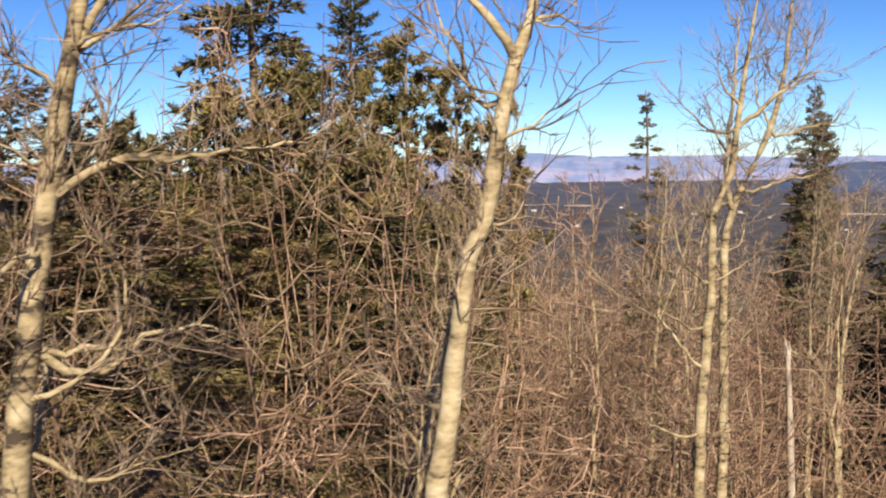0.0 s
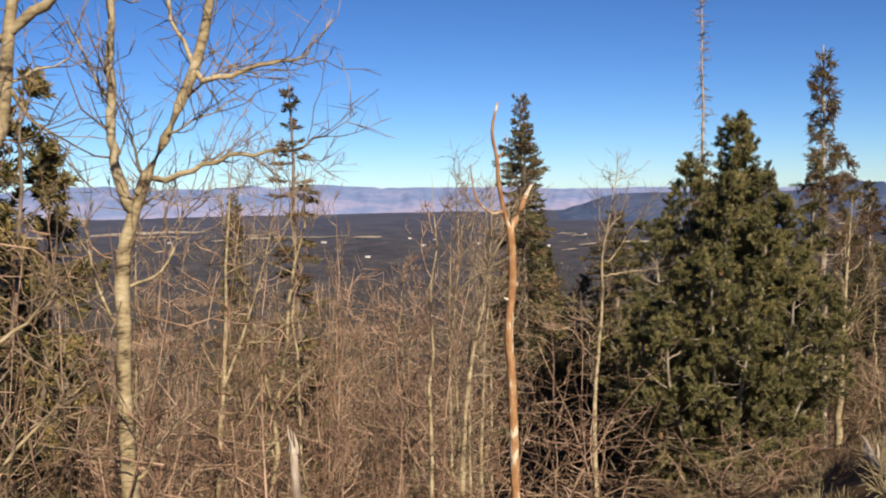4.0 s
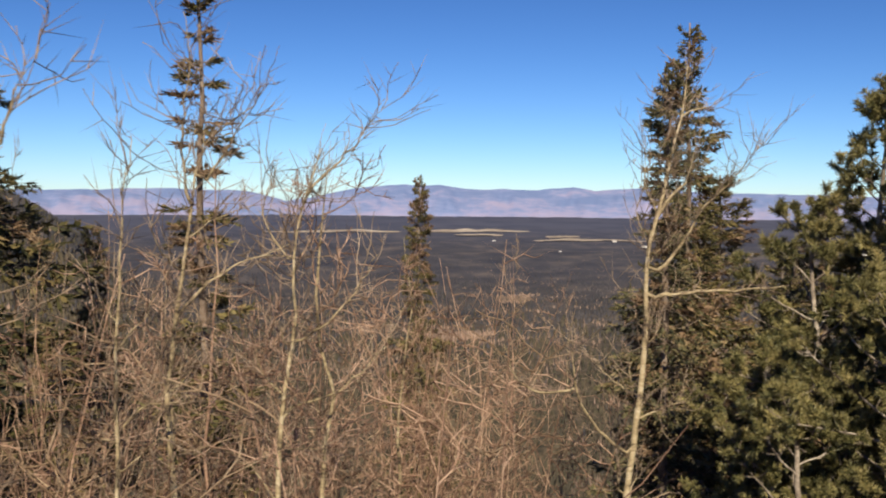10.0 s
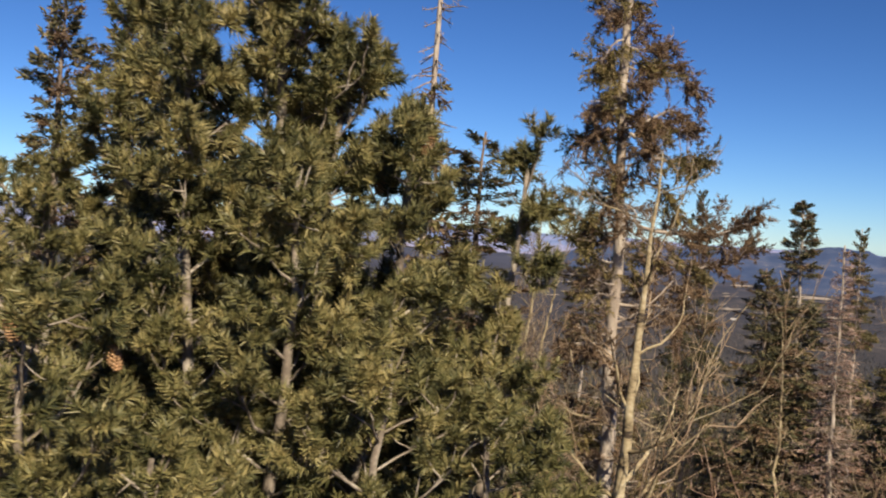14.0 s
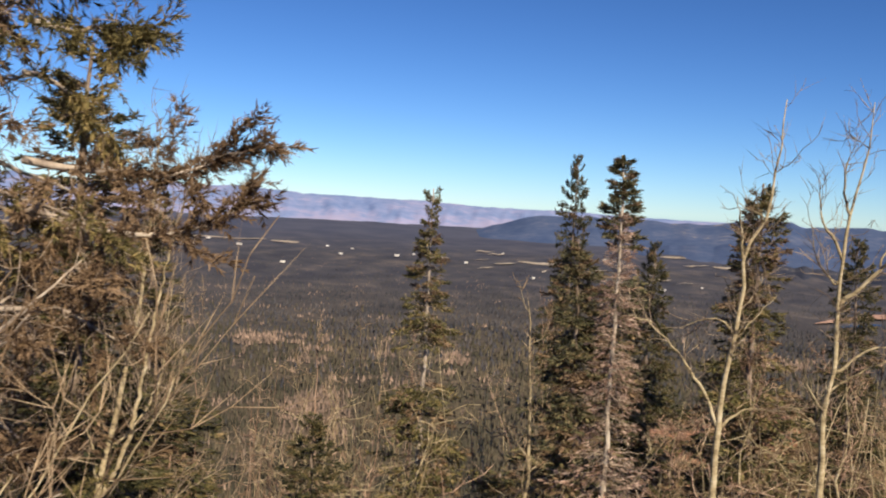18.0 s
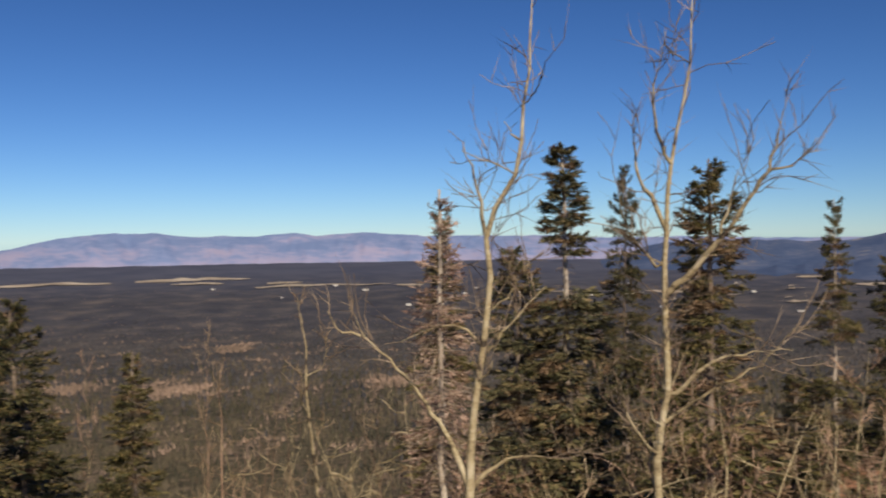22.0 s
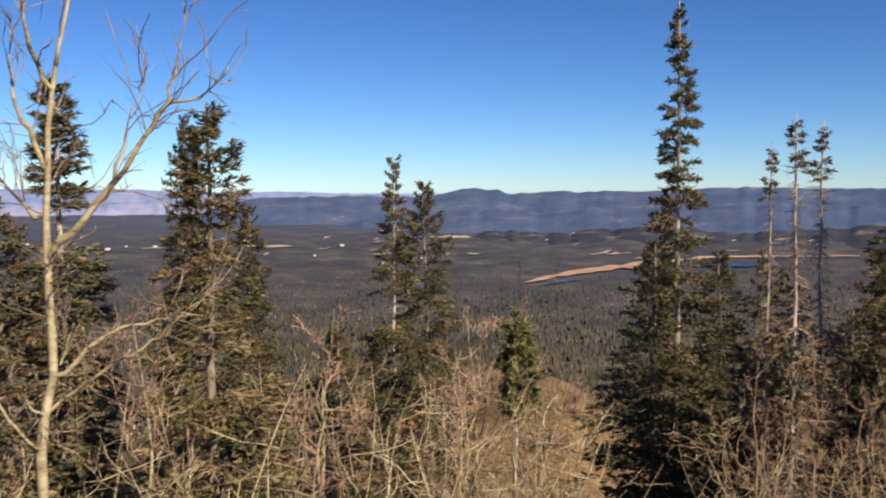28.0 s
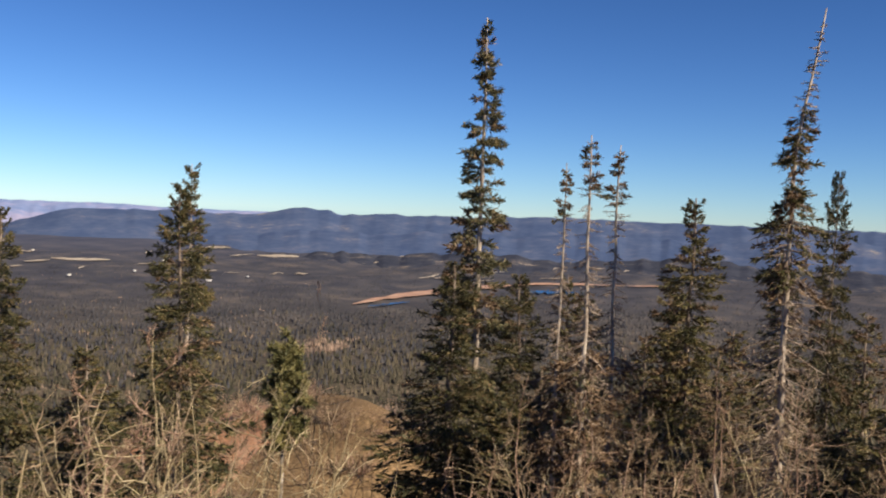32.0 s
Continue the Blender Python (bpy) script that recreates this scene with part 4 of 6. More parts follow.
def plant(kind, x, y, top, wide, turn, label, category="conifer", group="", name="conifer", sink=0.2):
    """A conifer from shared meshes, its foot on the ground and its tip at that height."""
    z = float(ground_z(x, y)) - sink
    ob = thing(name, (x, y, z), label, category, group)
    ob.matrix_world = pose(x, y, z, 0, 0, turn) @ Matrix.Diagonal((wide, wide, (top - z) / 14.0, 1))
    for pname, me in kind:
        p = part(pname, me, ob)
        if pname != "trunk":
            tagged(p, kind="stuff")
    return ob


def cone_mesh():
    """An open pine cone, 12 cm long, with rows of scales."""
    g = Geo()
    rng = np.random.default_rng(5)
    for i in range(9):
        u = i / 8
        r = 0.012 + 0.026 * math.sin(math.pi * (0.15 + 0.75 * u)) ** 0.8
        for k in range(8):
            t = k * 0.785 + i * 0.39
            c = np.array([0, 0, -0.115 * u])
            o = np.array([math.cos(t), math.sin(t), 0])
            sd = np.array([-math.sin(t), math.cos(t), 0]) * 0.011
            a, tipp = c + o * r * 0.3, c + o * r + np.array([0, 0, 0.010])
            low = tipp - np.array([0, 0, 0.008])
            g.add([a - sd * 0.4, a + sd * 0.4, tipp + sd, tipp - sd, low], [[0, 1, 2], [0, 2, 3], [3, 2, 4], [0, 3, 4], [2, 1, 4]])
    return g.mesh("cone", CONE)


def pine(seed, height, stems, trunk_r, tufts_per, needle_n, span, wide):
    """A bushy pine of several stems: each has a top (x, y, height), a share of the height where it starts,
    a crown radius over its length and a number of limbs. Returns stems, limbs, foliage and tips of shoots."""
    rng = np.random.default_rng(seed)
    wood, axes = Wood(), []
    P, D, L, tips = [], [], [], []

    def shoots(line, first, n):
        """A round puff of short shoots at the end of a branchlet, and a few along it."""
        end = unit(line[-1] - line[-2])
        k = len(line) - 1
        u = np.concatenate([np.full(n, 0.95), rng.uniform(first, 0.9, max(1, n // 3))])
        m = np.minimum((u * k).astype(int), k - 1)
        p = line[m] + (line[m + 1] - line[m]) * (u * k - m)[:, None]
        P.append(p)
        D.append(end + rng.standard_normal((len(u), 3)) * 0.55 + UP * 0.30)
        L.append(rng.uniform(0.05, 0.12, len(u)) * (span / 0.06) ** 0.5)
        tips.append(line[-1])

    turn, first = 0.0, None
    for tx, ty, tz, begin, profile, limbs in stems:
        f = np.linspace(0, 1, 14)[:, None]
        a = np.zeros(3) if first is None else first[int(begin * 13)]
        b = np.array([tx, ty, tz])
        out = (b - a) * np.array([1, 1, 0])
        axis = a + (b - a) * f + out * 0.28 * np.sin(f * np.pi) + np.cumsum(rng.standard_normal((14, 3)) * 0.018, 0) * np.array([1, 1, 0.2]) * np.sin(f * np.pi * 0.5)
        r = trunk_r * (1.0 if first is None else 0.55)
        axes.append((axis, 0.010 + r * (1 - f[:, 0]) ** 0.8))
        if first is None:
            first = axis
        for i in range(limbs):
            u = 0.10 + 0.88 * ((i + rng.uniform(0, 1)) / limbs)
            k = u * 13
            j = min(int(k), 12)
            c = axis[j] + (axis[j + 1] - axis[j]) * (k - j)
            turn += 2.4 + rng.uniform(-0.5, 0.5)
            ln = np.interp(u, *profile) * rng.uniform(0.65, 1.1)
            if ln < 0.03:
                continue
            el = 0.0 + 0.6 * u + rng.uniform(-0.2, 0.2)
            d = np.array([math.cos(turn) * math.cos(el), math.sin(turn) * math.cos(el), math.sin(el)])
            limb = crook(rng, c, d, ln, 7, 0.13, 0.07)
            wood.line(limb, 0.006 + 0.008 * ln, 0.004)
            shoots(limb, 0.5, tufts_per)
            for _ in range(int(rng.integers(5, 9) * (0.6 + 0.6 * ln)) + 2):
                q = rng.uniform(0.12, 1.0) ** 0.7 * 6.99
                m = min(int(q), 6)
                o = limb[m] + (limb[m + 1] - limb[m]) * (q - m)
                d2 = unit(limb[m + 1] - limb[m]) * 0.8 + rng.standard_normal(3) * 0.7 + UP * 0.10
                sub = crook(rng, o, d2, max(0.12, ln * rng.uniform(0.10, 0.30)), 4, 0.18, 0.13)
                wood.line(sub, 0.005, 0.003)
                shoots(sub, 0.25, tufts_per)
        for _ in range(3):
            lead = crook(rng, axis[-1] - UP * rng.uniform(0.05, 0.25), UP + rng.standard_normal(3) * 0.3, rng.uniform(0.15, 0.3), 4, 0.1, 0.15)
            wood.line(lead, 0.008, 0.004)
            shoots(lead, 0.2, tufts_per + 1)
    g = Geo()
    needles(g, np.concatenate(P), np.concatenate(D), np.concatenate(L), needle_n, span, wide, rng, (0.6, 1.5))
    return axes, wood, g, np.array(tips)


# ---- the trees by the track ----
SPRUCE = conifer(3, NEEDLE, brown=0.12, bare=0.08, ragged=0.42)
FIR = conifer(8, BLUENEEDLE, slope=0.105, brown=0.22, bare=0.15, ragged=0.5)
FULL = conifer(14, DARKNEEDLE, slope=0.19, most=1.9, brown=0.08, bare=0.03, step=0.22, ragged=0.35, gap=0.028, size=0.15, wide=0.034)
TALL = conifer(21, BLUENEEDLE, slope=0.095, tip=0.13, step=0.26, gap=0.018, ragged=0.24, brown=0.12, bare=0.05, size=0.13, most=1.3, wide=0.032, lay=0.12, hang=-0.05, bald=((6.9, 7.5),), deep=7, bark=SILVER, thick=0.09)
PALE = conifer(24, NEEDLE, slope=0.115, brown=0.25, bare=0.12, ragged=0.4, bald=((4.4, 5.6),), bark=SILVER, thick=0.085)
RUSTY = conifer(27, NEEDLE, slope=0.125, brown=0.38, bare=0.15, ragged=0.45)
DEADFIR = conifer(33, BLUENEEDLE, slope=0.085, tip=0.13, most=1.1, brown=0.8, bare=0.5, ragged=0.45, bald=((1.5, 5.2),), bark=SILVER, step=0.19, stubs=1.0, dead=7, droop=-0.2, thick=0.085, stout=1.9)
SNAGFIR = conifer(38, NEEDLE, slope=0.11, tip=0.05, most=1.5, brown=0.45, bare=0.35, step=0.15, ragged=0.45, bark=SILVER, spike=0.4, droop=-0.3, lay=0.25, bald=((0.0, 1.9), (5.4, 14.0)), stubs=1.0, dead=9, lean=0.35, thick=0.085, stout=1.9)
PINKFIR = conifer(47, PINK, slope=0.085, tip=0.14, most=0.75, brown=0.3, bare=0.45, step=0.13, ragged=0.45, size=0.11, wide=0.014, gap=0.03, bark=SILVER, spike=0.25, dead=8, thick=0.07, stout=1.5)
RUSTNEAR = conifer(63, OLIVE, slope=0.20, tip=0.35, most=1.7, brown=0.55, bare=0.30, step=0.15, ragged=0.5, gap=0.017, size=0.09, wide=0.019, hang=-0.35, deep=7, lay=0.4, crooked=0.16, dead=7)
RUSTBACK = conifer(58, NEEDLE, slope=0.16, most=1.5, brown=0.6, bare=0.25, step=0.24, ragged=0.45, gap=0.045, size=0.16, wide=0.045, deep=3, dead=6, stout=1.5)
DARKBACK = conifer(59, DARKNEEDLE, slope=0.17, most=1.6, brown=0.15, bare=0.1, step=0.24, ragged=0.4, gap=0.042, size=0.16, wide=0.045, deep=3)
LITE = conifer(57, NEEDLE, slope=0.17, most=1.6, brown=0.35, bare=0.1, step=0.26, ragged=0.4, gap=0.05, size=0.17, wide=0.05, deep=3)
WHITETOP = conifer(52, NEEDLE, slope=0.055, tip=0.22, most=0.95, brown=0.35, bare=0.30, step=0.20, ragged=0.5, bark=SILVER, bald=((0.0, 4.4),), stubs=0.9, dead=5, thick=0.085, stout=1.8, droop=-0.1)

SPARSE = conifer(72, NEEDLE, slope=0.050, tip=0.13, most=0.8, step=0.30, gap=0.020, ragged=0.5, brown=0.35, bare=0.12, size=0.12, wide=0.030, lay=0.15, hang=-0.05, bald=((0.8, 1.05), (1.9, 2.3), (3.2, 3.5)), thick=0.06)
TUFTED = conifer(75, BLUENEEDLE, slope=0.075, tip=0.17, most=1.1, step=0.13, gap=0.020, ragged=0.35, brown=0.18, bare=0.1, size=0.12, bald=((2.2, 2.9),), bark=SILVER, thick=0.07)
DEEP = conifer(83, DARKNEEDLE, slope=0.11, tip=0.22, most=1.25, step=0.19, gap=0.022, ragged=0.5, brown=0.22, bare=0.06, size=0.12, wide=0.030, deep=7, hang=-0.25)
YOUNG = conifer(86, DARKNEEDLE, slope=0.125, tip=0.10, most=1.35, step=0.20, gap=0.022, ragged=0.35, brown=0.05, bare=0.03, spike=0.55, size=0.12, deep=6, hang=-0.05)
GREEN = "narrow dark green spruce on the steep slope"
plant(SPRUCE, 15.58, 11.09, 2.60, 0.85, 20, "slender dark green spruce beside the bushy pine")
plant(FIR, 14.85, 9.80, 1.90, 0.75, 75, "thin greyish fir with a pale trunk")
plant(RUSTY, 13.24, 25.70, 0.70, 0.9, 50, "short rusty-topped fir rising over bare thickets")
plant(WHITETOP, 17.85, 8.35, 4.60, 0.66, 10, "tall dead fir with a bare whitish top", "dead conifer", name="dead_conifer")
plant(SPARSE, 9.36, 6.90, 2.15, 1.0, 130, "sparse fir with separate clumps and a bare trunk between")
plant(TUFTED, 26.43, 11.43, 0.70, 1.0, 220, "fir with a dense tufted top above bare aspens")
plant(FULL, 5.1, 12.1, 4.9, 1.35, 310, "big dark spruce with layered branches")
plant(FULL, 2.45, 0.95, 4.3, 0.85, 65, "dark spruce with layered branches behind pale aspens")
plant(RUSTNEAR, 0.9, -2.2, 1.55, 0.8, 20, "bushy brown-tinged conifer in the shade of the stand")
plant(RUSTNEAR, 2.3, -1.4, 0.95, 0.75, 140, "low dull brown conifer in the shade of the stand")
plant(RUSTNEAR, 1.6, -2.6, 0.95, 0.8, 260, "small dense brown-tinged spruce behind pale aspens")
# dark needle colour stands in for the deep shade inside the stand
for k, (x, y, top) in enumerate(((1.4, -1.6, 1.25), (2.6, -0.7, 0.95), (3.6, 0.2, 0.6), (0.5, -1.0, 1.4), (0.2, -2.4, 1.3), (3.2, 1.4, 1.0), (4.0, 3.0, 0.9), (1.9, 0.6, 1.2), (1.0, 0.8, 1.5), (4.9, 3.4, 0.4))):
    plant(DARKBACK, x, y, top, 1.0, 77 * k, "dark spruce in the shade of the stand", group="conifers in the first stand")
plant(DEADFIR, 37.84, 9.10, 0.38, 0.6, 240, "thin dead fir with a bare white trunk", "dead conifer", name="dead_conifer")
plant(FULL, 41.2, 5.4, 0.45, 0.5, 190, "dark green spruce behind a tall dead fir")
plant(FULL, 43.1, 12.5, -1.9, 1.0, 30, "dense dark green spruce at the foot of a taller one")
plant(DEEP, 19.07, 9.42, 1.0, 1.0, 210, "dark spruce with brown cone clusters behind a bare aspen")
plant(PALE, 29.11, 21.12, 0.25, 1.0, 95, GREEN)
plant(FULL, 36.52, 24.82, 1.60, 0.85, 160, "broad dark green spruce with silvery top")
plant(RUSTY, 26.73, 9.36, 0.36, 0.75, 260, "spruce with reddish-brown dry crown")
plant(FIR, 25.82, 11.43, -0.45, 0.9, 300, "small green fir among bare aspens")
plant(FULL, 31.80, 11.64, -0.30, 0.6, 15, "brown-tipped spruce on the slope")
plant(PALE, 44.61, 24.95, 0.72, 1.15, 45, "spruce with a pale broken trunk below its crown")
plant(TALL, 42.49, 13.22, 3.95, 1.2, 80, "tall spruce with tiered drooping branches", )
plant(FULL, 41.3, 13.2, -1.6, 1.15, 110, "dense dark green spruce standing close to a taller one")
plant(SPRUCE, 43.29, 8.57, 0.0, 1.1, 140, "dark green spruce behind dead firs")
plant(SNAGFIR, 39.59, 5.84, 3.05, 1.0, -58, "tall dead fir with bare drooping grey branches", "dead conifer", name="dead_conifer")
plant(DEADFIR, 37.94, 8.71, 0.85, 0.8, 30, "thin dying fir with a few needles at its top", "dead conifer", name="dead_conifer")
plant(DEADFIR, 39.97, 8.98, 0.85, 0.85, 120, "thin dying fir with a forked bare top", "dead conifer", name="dead_conifer")
plant(RUSTY, 17.36, 13.79, 0.55, 1.3, 280, "spruce with rusty top beside a taller one")
plant(YOUNG, 20.33, 12.26, 0.05, 0.75, 330, "young green spruce with a bare leading shoot")
plant(FULL, 20.61, 18.00, -1.20, 0.9, 60, "green fir behind a young spruce")
plant(SPRUCE, 22.80, 22.50, -2.60, 1.0, 100, "small spruce with a bare lower trunk")
plant(FULL, 33.94, 18.56, -0.75, 0.8, 150, "dark green spruce on the slope")
plant(SPRUCE, 32.60, 14.43, -2.7, 0.9, 180, "small dark green spruce among bare shrubs")
plant(PINKFIR, 23.35, 8.16, -0.02, 0.62, 40, "dead fir with dense pinkish dry twigs and bare tip", "dead conifer", name="dead_conifer")
plant(RUSTNEAR, 1.3, -2.7, 0.75, 0.75, 100, "small dense brown-tinged spruce under the aspens")
plant(RUSTNEAR, 2.6, -1.3, 0.5, 0.7, 280, "small dark spruce behind a crooked aspen")
plant(FULL, 20.8, 13.6, -2.0, 1.0, 200, "dense dark spruce behind a young one")
plant(FULL, 20.1, 11.7, -3.3, 0.9, 75, "low dark spruce in the shade of a young one")
plant(LITE, 24.0, 10.5, -3.1, 0.8, 75, "low green fir among pale shrubs")
plant(LITE, 27.6, 8.6, -3.0, 0.8, 130, "low brownish fir on the slope")
plant(LITE, 30.2, 10.2, -3.6, 0.9, 10, "low green fir above the bare slope")
for k, (x, y, top) in enumerate(((43.5, 11.0, -2.2), (44.5, 9.5, -1.8), (42.0, 7.4, -2.6), (45.0, 7.0, -1.6), (43.5, 5.0, -2.2), (41.5, 3.8, -3.0), (46.0, 12.5, -2.0), (40.5, 10.4, -3.6), (38.6, 7.4, -4.2), (42.5, 9.3, -3.0), (40.3, 7.0, -3.3), (39.0, 4.8, -3.6))):
    plant((RUSTBACK, RUSTBACK, RUSTBACK, DARKBACK)[k % 4], x, y, top, 0.9, 55 * k, "brownish fir standing behind thin dead firs" if k % 4 < 3 else "dark green fir standing behind thin dead firs", group="firs behind the dead ones")
plant(SPRUCE, 16.9, 9.7, 0.2, 1.0, 33, "small spruce behind the bushy pine")
plant(RUSTY, 4.6, 7.5, 1.0, 0.9, 70, "brownish fir in the thicket")
plant(SPRUCE, 38.3, 3.6, -0.4, 0.8, 250, "dark green spruce on the slope")
plant(FULL, 21.4, 10.2, -2.2, 0.55, 350, "small dark spruce in the shade of others")
plant(FULL, 17.0, 11.0, -1.2, 0.7, 15, "dense dark spruce under taller trees")


def dead_spruce(x, y, top, seed, label, arms):
    """A dying spruce: pale trunk, crooked limbs hung with fine twigs, brush-like brown tufts along some of them."""
    z = float(ground_z(x, y)) - 0.2
    rng = np.random.default_rng(seed)
    ob = thing("dead_conifer", (x, y, z), label, "dead conifer")
    h = top - z
    f = np.linspace(0, 1, 26)
    axis = np.c_[np.cumsum(rng.standard_normal((26, 2)) * 0.012, 0), h * f]
    g = Geo()
    tube(g, axis, 0.010 + 0.058 * (1 - f) ** 0.8, 9, knob=0.09, rng=rng)
    part("trunk", g.mesh("trunk", SILVER, True), ob)
    twigs, tufts = Wood(), {0: ([], [], []), 1: ([], [], [])}

    def tuft(line, u0, u1, gap, kind):
        n = max(2, int(np.linalg.norm(line[-1] - line[0]) * (u1 - u0) / gap))
        k = len(line) - 1
        u = rng.uniform(u0, u1, n)
        m = np.minimum((u * k).astype(int), k - 1)
        tufts[kind][0].append(line[m] + (line[m + 1] - line[m]) * (u * k - m)[:, None])
        tufts[kind][1].append(unit(line[m + 1] - line[m]) + rng.standard_normal((n, 3)) * 0.55 - UP * 0.15)
        tufts[kind][2].append(rng.uniform(0.05, 0.10, n))

    def branch(p, d, ln, r, leafy, up):
        dress_limb(crook(rng, p, d, ln, 8, 0.16, up), r, leafy, ln)

    def dress_limb(limb, r, leafy, ln):
        g = Geo()
        tube(g, limb, np.linspace(r, 0.0035, 9), 5)
        part("limb", g.mesh("limb", SILVER, True), ob)
        kind = int(rng.uniform() < 0.40)
        for _ in range(int(6 + ln * 26)):
            q = rng.uniform(0.1, 0.97) * 8
            m = min(int(q), 7)
            o = limb[m] + (limb[m + 1] - limb[m]) * (q - m)
            d2 = unit(limb[m + 1] - limb[m]) * 0.6 + rng.standard_normal(3) * 0.6 - UP * 0.25
            sub = crook(rng, o, d2, rng.uniform(0.08, 0.30) * min(1, 0.4 + ln), 4, 0.28, -0.05)
            twigs.line(sub, 0.0028, 0.0014)
            for _ in range(2):
                m = rng.integers(1, 4)
                twigs.line(crook(rng, sub[m], rng.standard_normal(3) - UP * 0.3, rng.uniform(0.04, 0.10), 2, 0.3, 0), 0.0017, 0.001)
            if rng.uniform() < leafy:
                tuft(sub, 0.2, 1.0, 0.011, kind)
        if rng.uniform() < leafy * 1.4:
            tuft(limb, 0.30, 1.0, 0.006, kind)

    s = 0.15
    while s < h * 0.9:
        k = (1 - s / h) * 25
        j = min(int(k), 24)
        p = axis[j] + (axis[j + 1] - axis[j]) * (k - j)
        t = rng.uniform(0, 6.283)
        ln = min(0.16 + 0.10 * s, 0.55) * rng.uniform(0.45, 1.1)
        branch(p, (math.cos(t), math.sin(t), rng.uniform(-0.35, 0.3)), ln, 0.006 + 0.009 * ln, 0.5 if s < 2.4 else 0.22, rng.uniform(-0.03, 0.10))
        s += rng.uniform(0.032, 0.065)
    for r, leafy, *points in arms:
        limb = smooth_line([(px - x, py - y, pz - z) for px, py, pz in points], 9) + rng.standard_normal((9, 3)) * 0.008
        dress_limb(limb, r, leafy, float(np.linalg.norm(limb[-1] - limb[0])))
    tagged(part("twig_tangle", twigs.mesh("twig_tangle", DEADTWIG), ob), kind="stuff")
    for kind, name, mat in ((0, "dry_foliage", BROWN), (1, "foliage", OLIVE)):
        g = Geo()
        p, d, ln = (np.concatenate(q) for q in tufts[kind])
        needles(g, p, d, ln, 17, 0.034, 0.0036, rng)
        tagged(part(name, g.mesh(name, mat), ob), kind="stuff")
    return ob


dead_spruce(18.03, 5.52, 2.90, 43, "dying spruce with brown brush-like tufts, bare twigs and grey trunk",
            ((0.014, 0.9, (18.10, 5.48, 0.50), (18.29, 5.42, 0.48), (18.43, 5.37, 0.50), (18.56, 5.33, 0.47)),
             (0.012, 0.9, (18.11, 5.48, 0.32), (18.27, 5.42, 0.26), (18.37, 5.39, 0.08)),
             (0.016, 0.9, (18.11, 5.48, 0.00), (18.33, 5.40, -0.01), (18.52, 5.33, -0.03), (18.74, 5.26, 0.04), (18.87, 5.21, 0.12)),
             (0.017, 0.8, (18.09, 5.48, -0.16), (18.36, 5.39, -0.23), (18.55, 5.32, -0.25), (18.75, 5.25, -0.18), (18.89, 5.20, -0.03)),
             (0.012, 0.7, (18.06, 5.50, 0.45), (17.92, 5.44, 0.37), (17.81, 5.48, 0.12)), (0.013, 0.7, (18.03, 5.52, 0.05), (17.90, 5.57, -0.05), (17.77, 5.60, -0.01), (17.52, 5.69, 0.22)),
             (0.012, 0.5, (18.02, 5.52, -0.33), (17.88, 5.58, -0.30), (17.70, 5.62, -0.38)), (0.013, 0.9, (18.10, 5.48, 0.73), (18.28, 5.42, 0.83), (18.43, 5.37, 0.72)),
             (0.012, 0.4, (18.00, 5.52, -0.53), (18.22, 5.44, -0.53), (18.47, 5.35, -0.65)), (0.012, 0.8, (18.10, 5.48, 1.00), (18.30, 5.45, 1.10), (18.45, 5.40, 1.00)),
             (0.012, 0.6, (18.04, 5.50, 0.62), (17.85, 5.55, 0.66), (17.68, 5.60, 0.55))))


def bushy_pine(x, y, top, seed, stems, trunk_r, tufts, needle_n, span, wide, label, cones=(), needle=None):
    z = float(ground_z(x, y)) - 0.15
    axes, wood, g, tips = pine(seed, top - z, [(sx - x, sy - y, sz - z, b, p, n) for sx, sy, sz, b, p, n in stems], trunk_r, tufts, needle_n, span, wide)
    ob = thing("pine_tree", (x, y, z), label, "pine")
    for k, (axis, rad) in enumerate(axes):
        t = Geo()
        tube(t, axis, rad, 9, knob=0.06, rng=np.random.default_rng(seed + k))
        part("trunk" if k == 0 else "stem", t.mesh("trunk", PINEBARK if needle is None else SPRUCEBARK, True), ob)
    branches = tagged(part("branchwork", wood.mesh("branchwork", PINEBARK if needle is None else SPRUCEBARK), ob), kind="stuff")
    tagged(part("foliage", g.mesh("foliage", needle or PINE), ob), kind="stuff")
    if cones:
        me = cone_mesh()
        rng = np.random.default_rng(seed + 1)
        spots = [tuple(tips[np.argmin(np.linalg.norm(tips - np.array([cx - x, cy - y, cz - z]), axis=1))]) for cx, cy, cz in cones] + [tuple(tips[k]) for k in rng.choice(len(tips), 12, replace=False)]
        for s in spots:
            c = part("cone", me, branches, "open brown pine cone")
            c.location = s
            c.scale = (0.8, 0.8, 0.8)
            c.rotation_euler = (rng.uniform(-0.4, 0.4), rng.uniform(-0.4, 0.4), rng.uniform(0, 6))
    return ob


